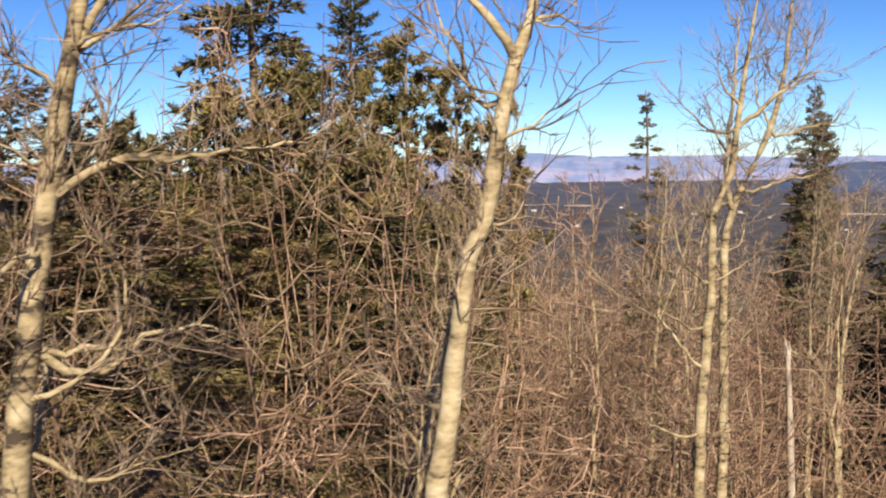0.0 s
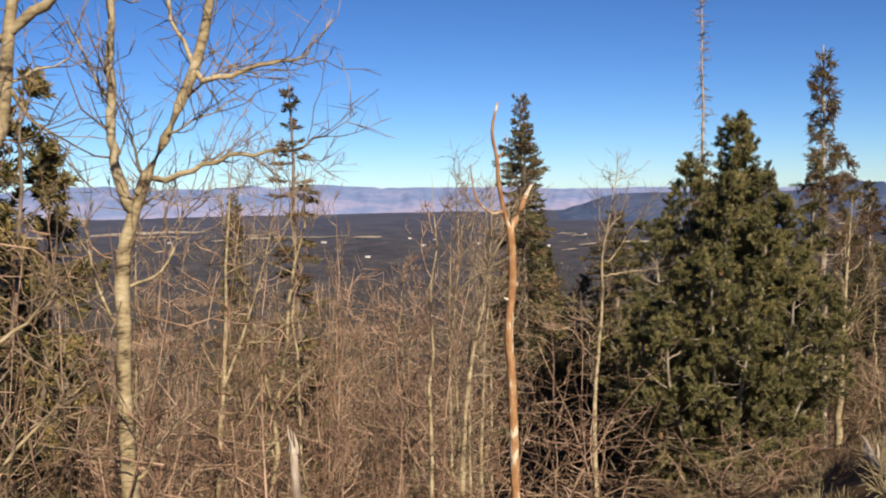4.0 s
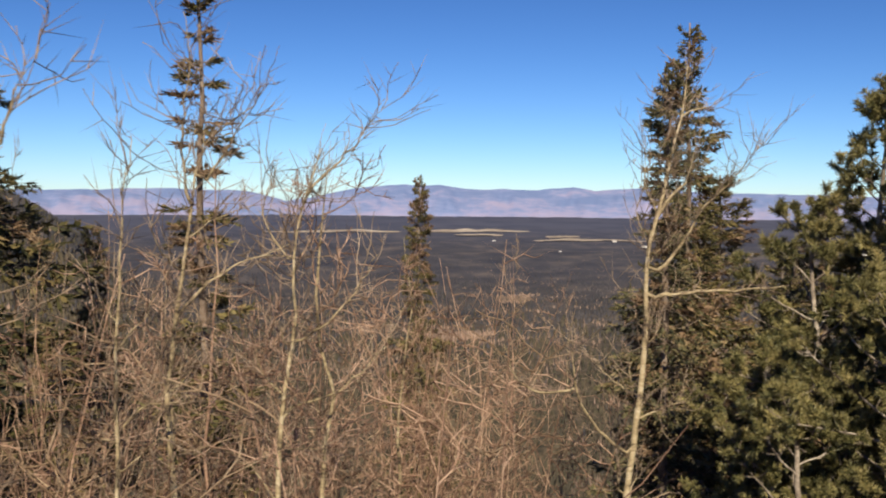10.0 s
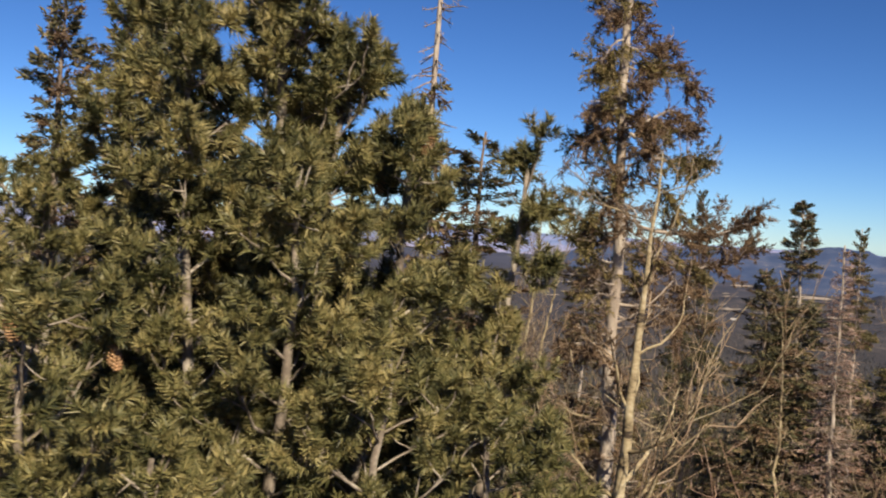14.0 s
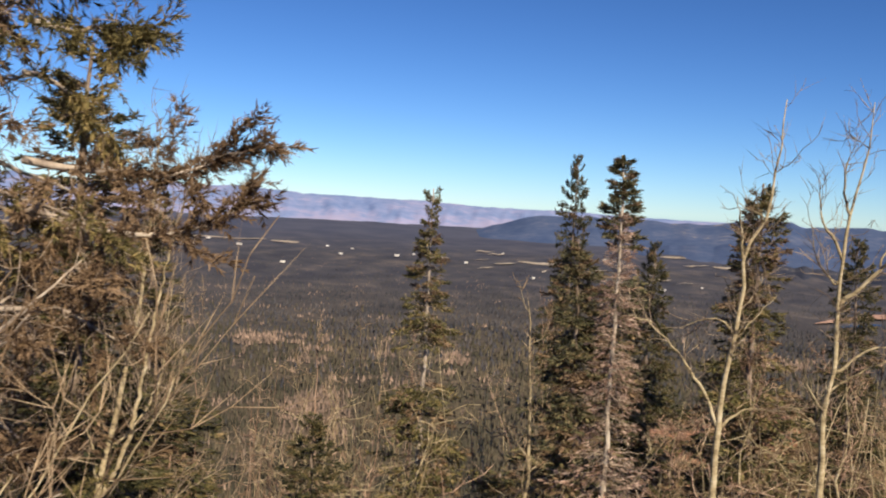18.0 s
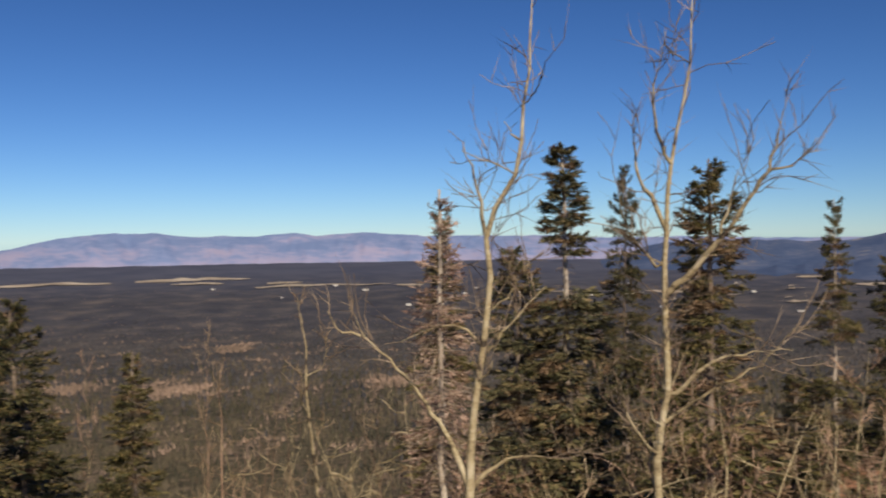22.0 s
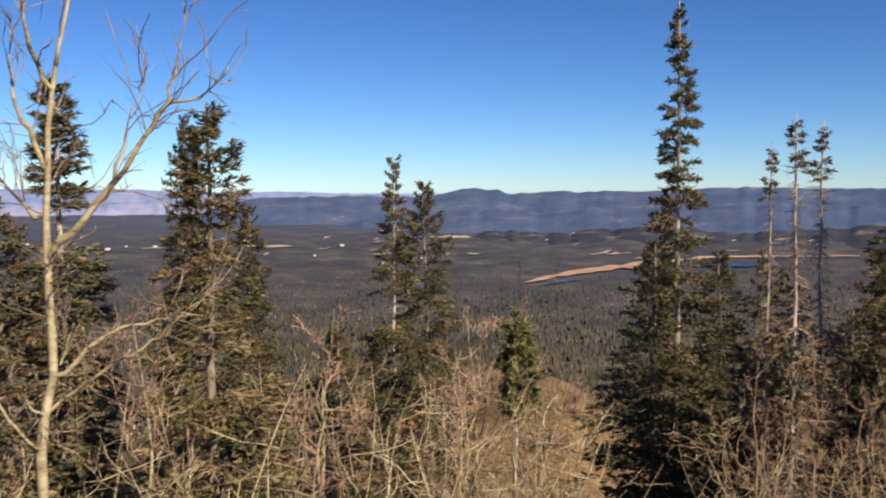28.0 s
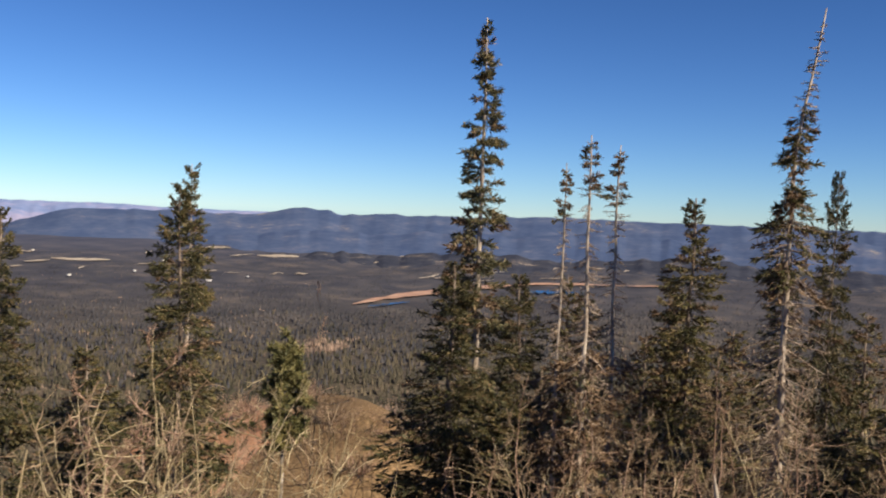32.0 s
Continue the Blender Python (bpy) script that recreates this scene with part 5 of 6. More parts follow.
LOBE = ([0, 0.2, 0.5, 0.8, 1], [0.45, 0.82, 0.92, 0.62, 0.18])
HEAD = ([0, 0.3, 0.6, 0.85, 1], [0.30, 0.50, 0.52, 0.38, 0.12])
bushy_pine(15.2, 5.0, 1.6, 61,
           ((15.30, 4.80, 1.50, 0, ([0, 0.2, 0.42, 0.55, 0.7, 0.87, 1], [1.5, 1.7, 1.25, 0.75, 0.62, 0.45, 0.14]), 105),
            (14.72, 5.15, 0.92, 0.30, HEAD, 42), (14.82, 4.45, 0.72, 0.30, HEAD, 42), (15.62, 4.55, 0.68, 0.35, HEAD, 42), (15.85, 4.40, 0.40, 0.25, HEAD, 40),
            (14.40, 5.30, 0.05, 0.20, LOBE, 36), (16.45, 4.38, 0.25, 0.12, ([0, 0.4, 0.7, 1], [0.45, 0.28, 0.12, 0.08]), 24), (14.15, 4.05, -0.40, 0.10, LOBE, 36), (15.1, 4.15, 0.10, 0.25, HEAD, 40),
            (13.8, 5.1, -1.05, 0.05, LOBE, 30), (16.35, 4.30, -0.70, 0.08, LOBE, 30), (15.5, 3.90, -0.55, 0.10, LOBE, 36), (14.6, 3.8, -0.95, 0.05, LOBE, 30), (16.0, 3.85, -0.95, 0.05, LOBE, 28), (13.7, 4.4, -1.15, 0.04, LOBE, 28)), 0.055, 3, 58, 0.052, 0.0040,
           "bushy green pine with open cones and pale limbs",
           cones=((15.12, 4.25, 0.32), (14.13, 3.79, -0.35), (13.83, 4.38, -0.07), (14.77, 4.35, 0.72), (15.84, 4.26, 0.40)))
bushy_pine(4.9, 4.8, 2.75, 68, ((4.75, 5.0, 2.65, 0, ([0, 0.3, 0.55, 0.75, 0.9, 1], [1.5, 1.6, 1.3, 0.95, 0.6, 0.25]), 84), (5.75, 4.1, 1.65, 0.3, LOBE, 24), (4.1, 4.7, 2.1, 0.4, HEAD, 24), (6.05, 5.0, 1.05, 0.2, HEAD, 20), (5.3, 4.3, 2.15, 0.4, HEAD, 22)), 0.07, 3, 15, 0.088, 0.0145, "olive-green bushy pine behind bare aspens", needle=OLIVEPINE)
bushy_pine(2.75, 0.3, 1.75, 66, ((2.75, 0.3, 1.7, 0, ([0, 0.3, 0.55, 0.75, 0.9, 1], [1.2, 1.3, 1.05, 0.75, 0.45, 0.2]), 78), (2.2, 0.2, 1.5, 0.4, HEAD, 24), (3.4, 0.5, 1.0, 0.3, HEAD, 20)), 0.06, 3, 16, 0.078, 0.0125, "bushy olive-green pine in the thick of the stand", needle=OLIVEPINE)
bushy_pine(1.5, -0.6, 1.2, 67, ((1.5, -0.6, 1.15, 0, ([0, 0.3, 0.55, 0.75, 0.9, 1], [1.2, 1.2, 1.0, 0.7, 0.45, 0.2]), 72), (0.9, -0.8, 0.9, 0.4, HEAD, 20)), 0.06, 3, 16, 0.078, 0.0125, "olive-brown bushy pine in the thick of the stand", needle=OLIVEPINE)
bushy_pine(4.1, 1.9, 0.7, 69, ((4.1, 1.9, 0.7, 0, ([0, 0.3, 0.55, 0.75, 0.9, 1], [1.2, 1.2, 1.0, 0.75, 0.5, 0.2]), 46), (4.7, 2.0, 0.3, 0.3, HEAD, 18)), 0.06, 3, 14, 0.082, 0.013, "low bushy brown-green pine among bare shrubs", needle=OLIVEPINE)
bushy_pine(33.23, 11.08, -2.35, 71, ((33.23, 11.08, -2.5, 0, ([0, 0.74, 0.76, 0.85, 0.93, 1], [0.0, 0.0, 0.22, 0.28, 0.20, 0.1]), 90),), 0.045, 3, 22, 0.09, 0.010, "small young pine with a bare white lower trunk")

# ---- aspens ----
plant_bare("aspen", (17.43, 4.65, -0.96), (17.50, 4.63, -0.02), 0.45, "yellow-barked aspen beside a dead spruce", "aspen", 109, 0.062, spread=1.4, start=0.4, limbs=12, leaders=((-1.5, 18.1, 4.9, -0.9, 0.5),))
plant_bare("aspen", (22.55, 8.10, -3.02), (22.42, 8.13, -1.4), -0.75, "slender leafless aspen sapling", "aspen", 112, 0.04, spread=0.8, start=0.3)
plant_bare("aspen", (7.75, 2.6, -1.4), (8.0, 2.6, 0.3), 1.05, "crooked leafless aspen with fine upright twigs", "aspen", 115, 0.045, spread=1.5, limbs=18, leaders=((-1.0, 7.5, 2.7, 0.9, 0.7),))
plant_bare("aspen", (7.15, 2.3, -1.4), (7.3, 2.3, 0.3), 1.1, "leafless aspen leaning over bare shrubs", "aspen", 116, 0.045, spread=1.5, limbs=18, leaders=((-0.8, 7.7, 2.2, 0.95, 0.7),))

shaped_aspen(1.55, -4.93, 10, 0.085, "leafless aspen with pale cream bark and long crooked limbs", ((-0.08, 0.10), (-0.02, 0.50), (0.06, 0.94), (0.11, 1.19), (0.18, 1.51), (0.23, 1.84), (0.27, 2.19)),
             ((0.030, ((0.01, 0.42), (0.21, 0.41), (0.30, 0.48), (0.45, 0.51), (0.64, 0.44))), (0.022, ((0.02, 0.43), (0.10, 0.48), (0.24, 0.46), (0.38, 0.42))), (0.034, ((0.09, 0.95), (0.21, 1.04), (0.40, 1.05), (0.58, 1.07), (0.79, 1.08), (0.94, 1.03))), (0.030, ((0.16, 1.41), (0.25, 1.55), (0.35, 1.78), (0.38, 2.01))), (0.020, ((0.19, 1.40), (0.32, 1.45), (0.47, 1.51))), (0.022, ((-0.02, 0.19), (0.11, 0.08), (0.26, 0.11), (0.42, 0.15))), (0.014, ((0.07, 1.02), (-0.02, 1.07), (-0.14, 1.19))),), seed=101, taper=0.62, limbs=16, spread=1)
shaped_aspen(2.85, -5.02, -16, 0.072, "leaning leafless aspen with dark-scarred pale bark", ((-0.10, -0.04), (-0.03, 0.39), (0.02, 0.73), (0.08, 0.91), (0.11, 1.15), (0.18, 1.41), (0.24, 1.62), (0.26, 1.95)),
             ((0.038, ((0.14, 1.34), (0.10, 1.43), (0.01, 1.52), (-0.06, 1.72))), (0.022, ((0.11, 1.16), (0.01, 1.24), (-0.01, 1.35), (-0.08, 1.47), (-0.11, 1.59))), (0.020, ((0.17, 1.45), (0.27, 1.47), (0.36, 1.44))), (0.014, ((0.13, 1.08), (0.21, 1.15), (0.32, 1.21))), (0.014, ((0.06, 0.86), (0.02, 0.96), (-0.07, 1.02))),), seed=102, taper=0.62, limbs=9, spread=0.6)
shaped_aspen(2.72, -4.75, -12, 0.034, "slim yellow-barked aspen stem beside a stouter one", ((0.01, -0.12), (0.04, 0.22), (0.10, 0.44)),
             ((0.012, ((0.02, 0.02), (-0.06, 0.19), (-0.10, 0.25))),), seed=118, limbs=4, spread=0.4)
shaped_aspen(5.33, -2.18, -11, 0.066, "leafless aspen with a pale cut stub on its trunk", ((-0.05, -0.44), (0.01, 0.20), (0.03, 0.70), (0.11, 0.86), (0.16, 1.17), (0.19, 1.40), (0.24, 1.73), (0.31, 2.10)),
             ((0.024, ((0.04, 0.69), (0.09, 0.71), (0.13, 0.71))), (0.020, ((0.02, 0.40), (0.10, 0.42))), (0.020, ((0.02, 0.08), (0.06, 0.09))), (0.024, ((-0.02, 0.13), (-0.18, 0.33), (-0.23, 0.54), (-0.20, 0.63))), (0.026, ((0.15, 1.15), (-0.02, 1.21), (-0.12, 1.32), (-0.21, 1.42))), (0.036, ((0.21, 1.22), (0.37, 1.38), (0.54, 1.56), (0.61, 1.80))), (0.024, ((0.18, 1.37), (0.06, 1.48), (-0.00, 1.67))), (0.022, ((-0.07, -0.42), (-0.30, -0.12), (-0.62, 0.11), (-0.82, 0.25))), (0.016, ((0.16, 1.03), (0.25, 0.91), (0.37, 0.84))),), seed=103, taper=0.62, limbs=10, spread=0.75)
shaped_aspen(5.97, -1.37, -16, 0.066, "forked leafless aspen with knotty pale bark", ((-0.06, -0.77), (-0.06, -0.04), (-0.01, 0.58), (0.16, 0.96), (0.30, 1.29), (0.37, 1.58), (0.41, 1.96), (0.45, 2.37)),
             ((0.050, ((-0.01, 0.61), (-0.05, 0.87), (-0.05, 1.08), (-0.03, 1.34), (-0.00, 1.95), (0.04, 2.29))), (0.030, ((0.27, 1.15), (0.54, 1.22), (0.75, 1.28), (0.87, 1.42))), (0.028, ((0.11, 0.73), (0.42, 0.84), (0.75, 0.89), (0.97, 1.02))), (0.022, ((0.29, 1.29), (0.20, 1.42), (0.19, 1.66), (0.22, 1.95))), (0.022, ((0.39, 1.50), (0.57, 1.62), (0.87, 1.66))), (0.016, ((-0.05, 1.05), (-0.15, 1.25), (-0.22, 1.45))), (0.012, ((0.04, 0.67), (0.12, 0.67), (0.27, 0.61))),), seed=104, taper=0.62, limbs=12, spread=0.75)
shaped_aspen(3.25, -2.95, 1, 0.058, "crooked yellow-barked aspen in the thicket", ((-0.06, -0.39), (-0.02, -0.20), (0.07, 0.07), (0.16, 0.34), (0.25, 0.60), (0.26, 0.83), (0.32, 1.04)),
             ((0.024, ((-0.05, -0.27), (-0.10, -0.06), (-0.15, 0.06), (-0.23, 0.23))), (0.016, ((-0.03, -0.32), (0.20, -0.23), (0.41, -0.22))), (0.018, ((0.06, 0.05), (-0.02, 0.26), (0.00, 0.68), (0.03, 0.95))), (0.012, ((0.25, 0.63), (0.38, 0.88), (0.45, 1.09))),), seed=105, limbs=10, spread=0.5)
shaped_aspen(12.47, 4.32, -5, 0.058, "slim leafless aspen with a long level side limb", ((0.03, -1.62), (0.09, -1.14), (0.12, -0.61), (0.12, -0.14), (0.20, 0.15), (0.27, 0.52), (0.34, 0.84), (0.36, 1.06)),
             ((0.026, ((0.05, -1.56), (-0.19, -1.37), (-0.37, -1.08), (-0.41, -0.77), (-0.45, -0.72))), (0.020, ((-0.36, -1.10), (-0.58, -1.11), (-0.74, -1.03), (-0.85, -0.77))), (0.030, ((0.13, -0.49), (0.31, -0.44), (0.57, -0.42), (1.05, -0.38))), (0.028, ((0.15, -0.34), (0.31, -0.14), (0.45, 0.12), (0.62, 0.33), (0.77, 0.54))), (0.022, ((0.19, 0.12), (0.36, 0.33), (0.37, 0.64))), (0.014, ((0.16, -0.05), (0.02, -0.04))), (0.014, ((0.18, 0.09), (0.10, 0.26), (0.09, 0.52))), (0.012, ((0.33, 0.75), (0.53, 0.80), (0.57, 0.84))), (0.014, ((0.09, -1.29), (0.28, -1.22), (0.43, -1.15))),), seed=106, limbs=10, spread=0.7)
shaped_aspen(22.68, 6.26, -29, 0.056, "leafless aspen with curved yellow trunk and high fork", ((-0.03, -1.61), (-0.02, -1.34), (0.03, -0.91), (0.08, -0.56), (0.06, -0.32), (0.19, -0.10), (0.25, 0.23), (0.29, 0.58), (0.30, 0.76)),
             ((0.022, ((0.06, -0.30), (0.02, -0.05), (-0.03, 0.09))), (0.024, ((0.00, -1.48), (0.16, -1.38), (0.42, -1.38))), (0.030, ((-0.04, -1.45), (-0.14, -1.23), (-0.25, -1.09), (-0.40, -0.91), (-0.53, -0.79), (-0.59, -0.67))), (0.014, ((-0.52, -0.80), (-0.64, -0.75), (-0.68, -0.69))), (0.016, ((0.04, -0.79), (-0.14, -0.75), (-0.33, -0.83))), (0.012, ((0.23, 0.09), (0.16, 0.18))), (0.016, ((0.01, -0.96), (0.18, -0.75), (0.34, -0.58))),), seed=110, twiggy=11, limbs=7, spread=0.5)
shaped_aspen(23.68, 6.14, -40, 0.056, "straight leafless aspen with wide twiggy crown", ((-0.02, -1.74), (-0.03, -1.38), (0.02, -1.14), (0.01, -0.66), (0.02, -0.25), (0.06, 0.11), (0.13, 0.44), (0.15, 0.82)),
             ((0.026, ((0.02, -0.24), (-0.10, -0.10), (-0.15, 0.26))), (0.022, ((0.03, -0.01), (-0.03, 0.23), (0.01, 0.55))), (0.034, ((0.02, -0.62), (0.17, -0.48), (0.36, -0.24), (0.50, -0.01), (0.58, 0.32))), (0.016, ((0.49, -0.04), (0.62, -0.01), (0.72, 0.11))), (0.016, ((0.27, -0.36), (0.33, -0.12), (0.40, 0.05))), (0.024, ((0.02, -1.17), (0.25, -0.96), (0.60, -0.91))), (0.018, ((-0.01, -1.47), (-0.17, -1.27), (-0.23, -1.03))), (0.018, ((-0.00, -1.26), (0.28, -1.08), (0.45, -0.98), (0.63, -0.77))), (0.016, ((0.01, -0.54), (-0.18, -0.31), (-0.21, -0.10))),), seed=111, twiggy=11, limbs=8, spread=0.55)
shaped_aspen(19.10, 8.61, 17, 0.060, "leafless aspen with twin upright stems and upswept limbs", ((-0.11, -3.67), (-0.05, -2.62), (-0.03, -2.22), (0.08, -1.72), (0.24, -0.86), (0.31, -0.20), (0.36, 0.43)),
             ((0.040, ((-0.00, -2.27), (0.10, -1.92), (0.18, -1.23), (0.26, -0.49), (0.38, 0.15))), (0.030, ((-0.04, -2.60), (0.20, -2.57), (0.52, -2.36), (0.93, -2.19))), (0.026, ((-0.04, -3.55), (0.28, -3.21), (0.57, -2.95), (1.23, -2.73))), (0.022, ((0.06, -1.95), (0.37, -1.74), (0.61, -1.37), (0.67, -0.91))), (0.020, ((-0.04, -2.14), (-0.15, -1.71), (-0.30, -1.43))), (0.018, ((-0.08, -3.03), (-0.33, -2.83), (-0.39, -2.58))), (0.016, ((0.57, -2.95), (0.91, -2.69), (1.26, -2.01))),), seed=113, limbs=12, spread=0.8)
shaped_aspen(19.65, 9.26, 11, 0.040, "slim leafless aspen with drooping limbs", ((-0.15, -2.86), (-0.06, -2.16), (0.05, -1.15), (0.09, -0.74)),
             ((0.014, ((-0.06, -2.16), (0.22, -1.66), (0.33, -0.95))),), seed=114, limbs=8, spread=0.6)
shaped_aspen(8.95, 1.20, 18, 0.050, "yellow-barked aspen leaning out of the bare thicket", ((0.01, -0.83), (0.13, -0.45), (0.22, -0.19), (0.27, 0.00), (0.31, 0.29), (0.33, 0.57), (0.38, 0.74)),
             ((0.022, ((0.24, -0.05), (0.38, 0.20), (0.51, 0.35), (0.56, 0.51), (0.63, 0.66))), (0.016, ((0.27, 0.00), (0.22, 0.25), (0.25, 0.51))), (0.016, ((0.14, -0.41), (0.27, -0.21), (0.41, -0.21))), (0.018, ((0.06, -0.70), (0.30, -0.79), (0.49, -0.79))),), seed=108, limbs=12, spread=0.55)
shaped_aspen(9.08, 1.35, 15, 0.036, "slim yellow aspen stem in the bare thicket", ((-0.01, -0.85), (0.01, -0.49), (0.08, -0.22), (0.13, 0.01)),
             ((0.012, ((0.01, -0.49), (-0.06, -0.29))),), seed=119, limbs=8, spread=0.5)
shaped_aspen(9.35, 2.60, 8, 0.036, "slim pale aspen among bare shrubs", ((0.15, -1.28), (0.16, -0.50), (0.19, -0.01), (0.22, 0.31)),
             ((0.014, ((0.15, -0.89), (0.31, -0.76), (0.45, -0.73))),), seed=107, limbs=10, spread=0.6)
shaped_aspen(9.65, 2.90, 4, 0.042, "leafless aspen with crooked upper stem", ((0.07, -1.38), (0.04, -0.81), (0.10, -0.33), (0.16, 0.09), (0.24, 0.44), (0.46, 0.62)),
             ((0.018, ((0.07, -0.43), (0.33, -0.17), (0.62, -0.05))), (0.016, ((0.16, 0.09), (0.12, 0.47), (0.16, 0.84), (0.13, 1.06))), (0.016, ((0.22, 0.21), (0.38, 0.50), (0.51, 0.71))),), seed=117, limbs=12, spread=0.6)
shaped_aspen(10.10, 3.20, -1, 0.042, "leafless yellow-stemmed aspen with fine twigs", ((0.10, -1.49), (0.14, -0.88), (0.20, -0.47), (0.19, -0.13), (0.27, 0.25), (0.33, 0.43)),
             ((0.016, ((0.19, -0.60), (0.47, -0.37), (0.62, -0.12))), (0.018, ((0.14, -0.93), (0.42, -0.85), (0.67, -0.62))), (0.014, ((0.19, -0.19), (0.03, 0.09), (0.10, 0.37))), (0.014, ((0.26, 0.20), (0.49, 0.44), (0.67, 0.69))),), seed=120, limbs=12, spread=0.6)

shaped_aspen(30.38, 4.57, -75, 0.060, "pale barkless broken snag with short forks", ((0.10, -3.13), (0.12, -2.90), (0.16, -2.66), (0.12, -2.39)), ((0.040, ((0.12, -2.90), (0.23, -2.79), (0.20, -2.72))), (0.030, ((0.11, -2.99), (0.03, -2.86), (0.00, -2.80))),), seed=131, limbs=0, twiggy=0, taper=0.4, bark=SILVER)

# the orange snag: sinuous trunk with a bare pale streak, fork, side branch and broken stubs
def snag(x, y, face, label):
    z = float(ground_z(x, y)) - 0.2
    ob = thing("dead_snag", (x, y, z, 0, 0, face), label, "dead tree")
    rng = np.random.default_rng(9)

    def limb(name, points, r0, r1, mat, label="", aside=0.0, under=None):
        g = Geo()
        reach_of = sum(math.hypot(b[0] - a[0], b[1] - a[1]) for a, b in zip(points, points[1:]))
        n = max(4, int(reach_of / 0.055))
        line = smooth_line([(a + aside, -aside * 0.8, h - z) for a, h in points], n)
        tube(g, line, np.linspace(r0, r1, n), 10, knob=0.05, rng=rng)
        return part(name, g.mesh(name, mat, True), under or ob, label)

    trunk = limb("trunk", ((0.005, z), (-0.008, -0.45), (-0.022, -0.10), (-0.010, -0.02), (0.005, 0.14), (0.004, 0.33), (-0.006, 0.45)), 0.034, 0.023, ORANGE)
    limb("bare_streak", ((0.003, z + 0.1), (-0.008, -0.45), (-0.016, -0.16), (-0.010, -0.06)), 0.028, 0.006, PALEWOOD, "pale peeled wood", 0.010, trunk)
    limb("stub", ((-0.02, 0.02), (-0.042, 0.03), (-0.05, 0.035)), 0.009, 0.007, PALEWOOD, "pale broken stub", 0.0, trunk)
    limb("stub", ((0.01, 0.10), (0.035, 0.11), (0.04, 0.115)), 0.009, 0.006, PALEWOOD, "pale broken stub", 0.0, trunk)
    stem = limb("stem", ((-0.008, 0.42), (-0.043, 0.55), (-0.075, 0.70), (-0.085, 0.85), (-0.115, 1.02), (-0.075, 1.18)), 0.016, 0.007, ORANGE)
    limb("side_branch", ((-0.05, 0.545), (-0.12, 0.534), (-0.20, 0.593), (-0.247, 0.716), (-0.253, 0.82)), 0.008, 0.003, ORANGE, under=stem)
    limb("side_branch", ((-0.085, 0.85), (-0.06, 0.87), (-0.03, 0.93), (-0.02, 1.0)), 0.006, 0.002, ORANGE, under=stem)
    stem = limb("stem", ((0.0, 0.43), (0.051, 0.532), (0.10, 0.635)), 0.019, 0.015, ORANGE)
    limb("broken_tip", ((0.093, 0.62), (0.118, 0.662), (0.142, 0.70)), 0.0155, 0.006, PALEWOOD, "pale broken wood", under=stem)
    return ob


snag(8.22, -0.75, -4, "peeling orange dead aspen snag with a broken fork")


def stump(x, y, top, label):
    z = float(ground_z(x, y)) - 0.2
    ob = thing("broken_stump", (x, y, z), label, "tree stump")
    g = Geo()
    rng = np.random.default_rng(4)
    f = np.linspace(0, 1, 9)
    tube(g, np.c_[-0.09 * f, 0.03 * f, (top - z) * f], 0.05 - 0.028 * f, 9, knob=0.1, rng=rng)
    part("trunk", g.mesh("trunk", SILVER, True), ob)
    for k in range(5):
        g = Geo()
        a = np.array([-0.09 + 0.018 * math.cos(k * 1.3), 0.03 + 0.018 * math.sin(k * 1.3), top - z - 0.03])
        tube(g, np.array([a, a + (0, 0, 0.05), a + (-0.01, 0, 0.09 + 0.03 * (k % 3))]), [0.012, 0.008, 0.002], 5)
        part("splinter", g.mesh("splinter", SILVER), ob)
    return ob


stump(6.9, -0.92, -0.64, "pale broken aspen stump with a splintered top")

def fallen_log(x, y, length, r, turn, label):
    ob = thing("fallen_log", (x, y, float(ground_z(x, y)) + r * 0.7, 0, 0, turn), label, "log")
    g, rng = Geo(), np.random.default_rng(6)
    f = np.linspace(-0.5, 0.5, 9)
    tube(g, np.c_[f * length, 0.02 * np.sin(f * 7), 0.01 * np.cos(f * 9)], r * (1 - 0.25 * (f + 0.5)), 10, knob=0.06, rng=rng)
    part("trunk", g.mesh("trunk", SILVER, True), ob)
    for k, u in enumerate((-0.2, 0.1, 0.3)):
        g = Geo()
        a = np.array([u * length, 0, r * 0.6])
        tube(g, np.array([a, a + (0.03, 0.04 * (k - 1), 0.08), a + (0.05, 0.08 * (k - 1), 0.13)]), [0.016, 0.011, 0.005], 6)
        part("stub", g.mesh("stub", SILVER, True), ob)


fallen_log(9.0, -2.05, 1.1, 0.055, 20, "pale weathered log lying at the track's edge")
fallen_log(11.9, -0.4, 1.3, 0.05, 50, "grey fallen log at the track's edge")


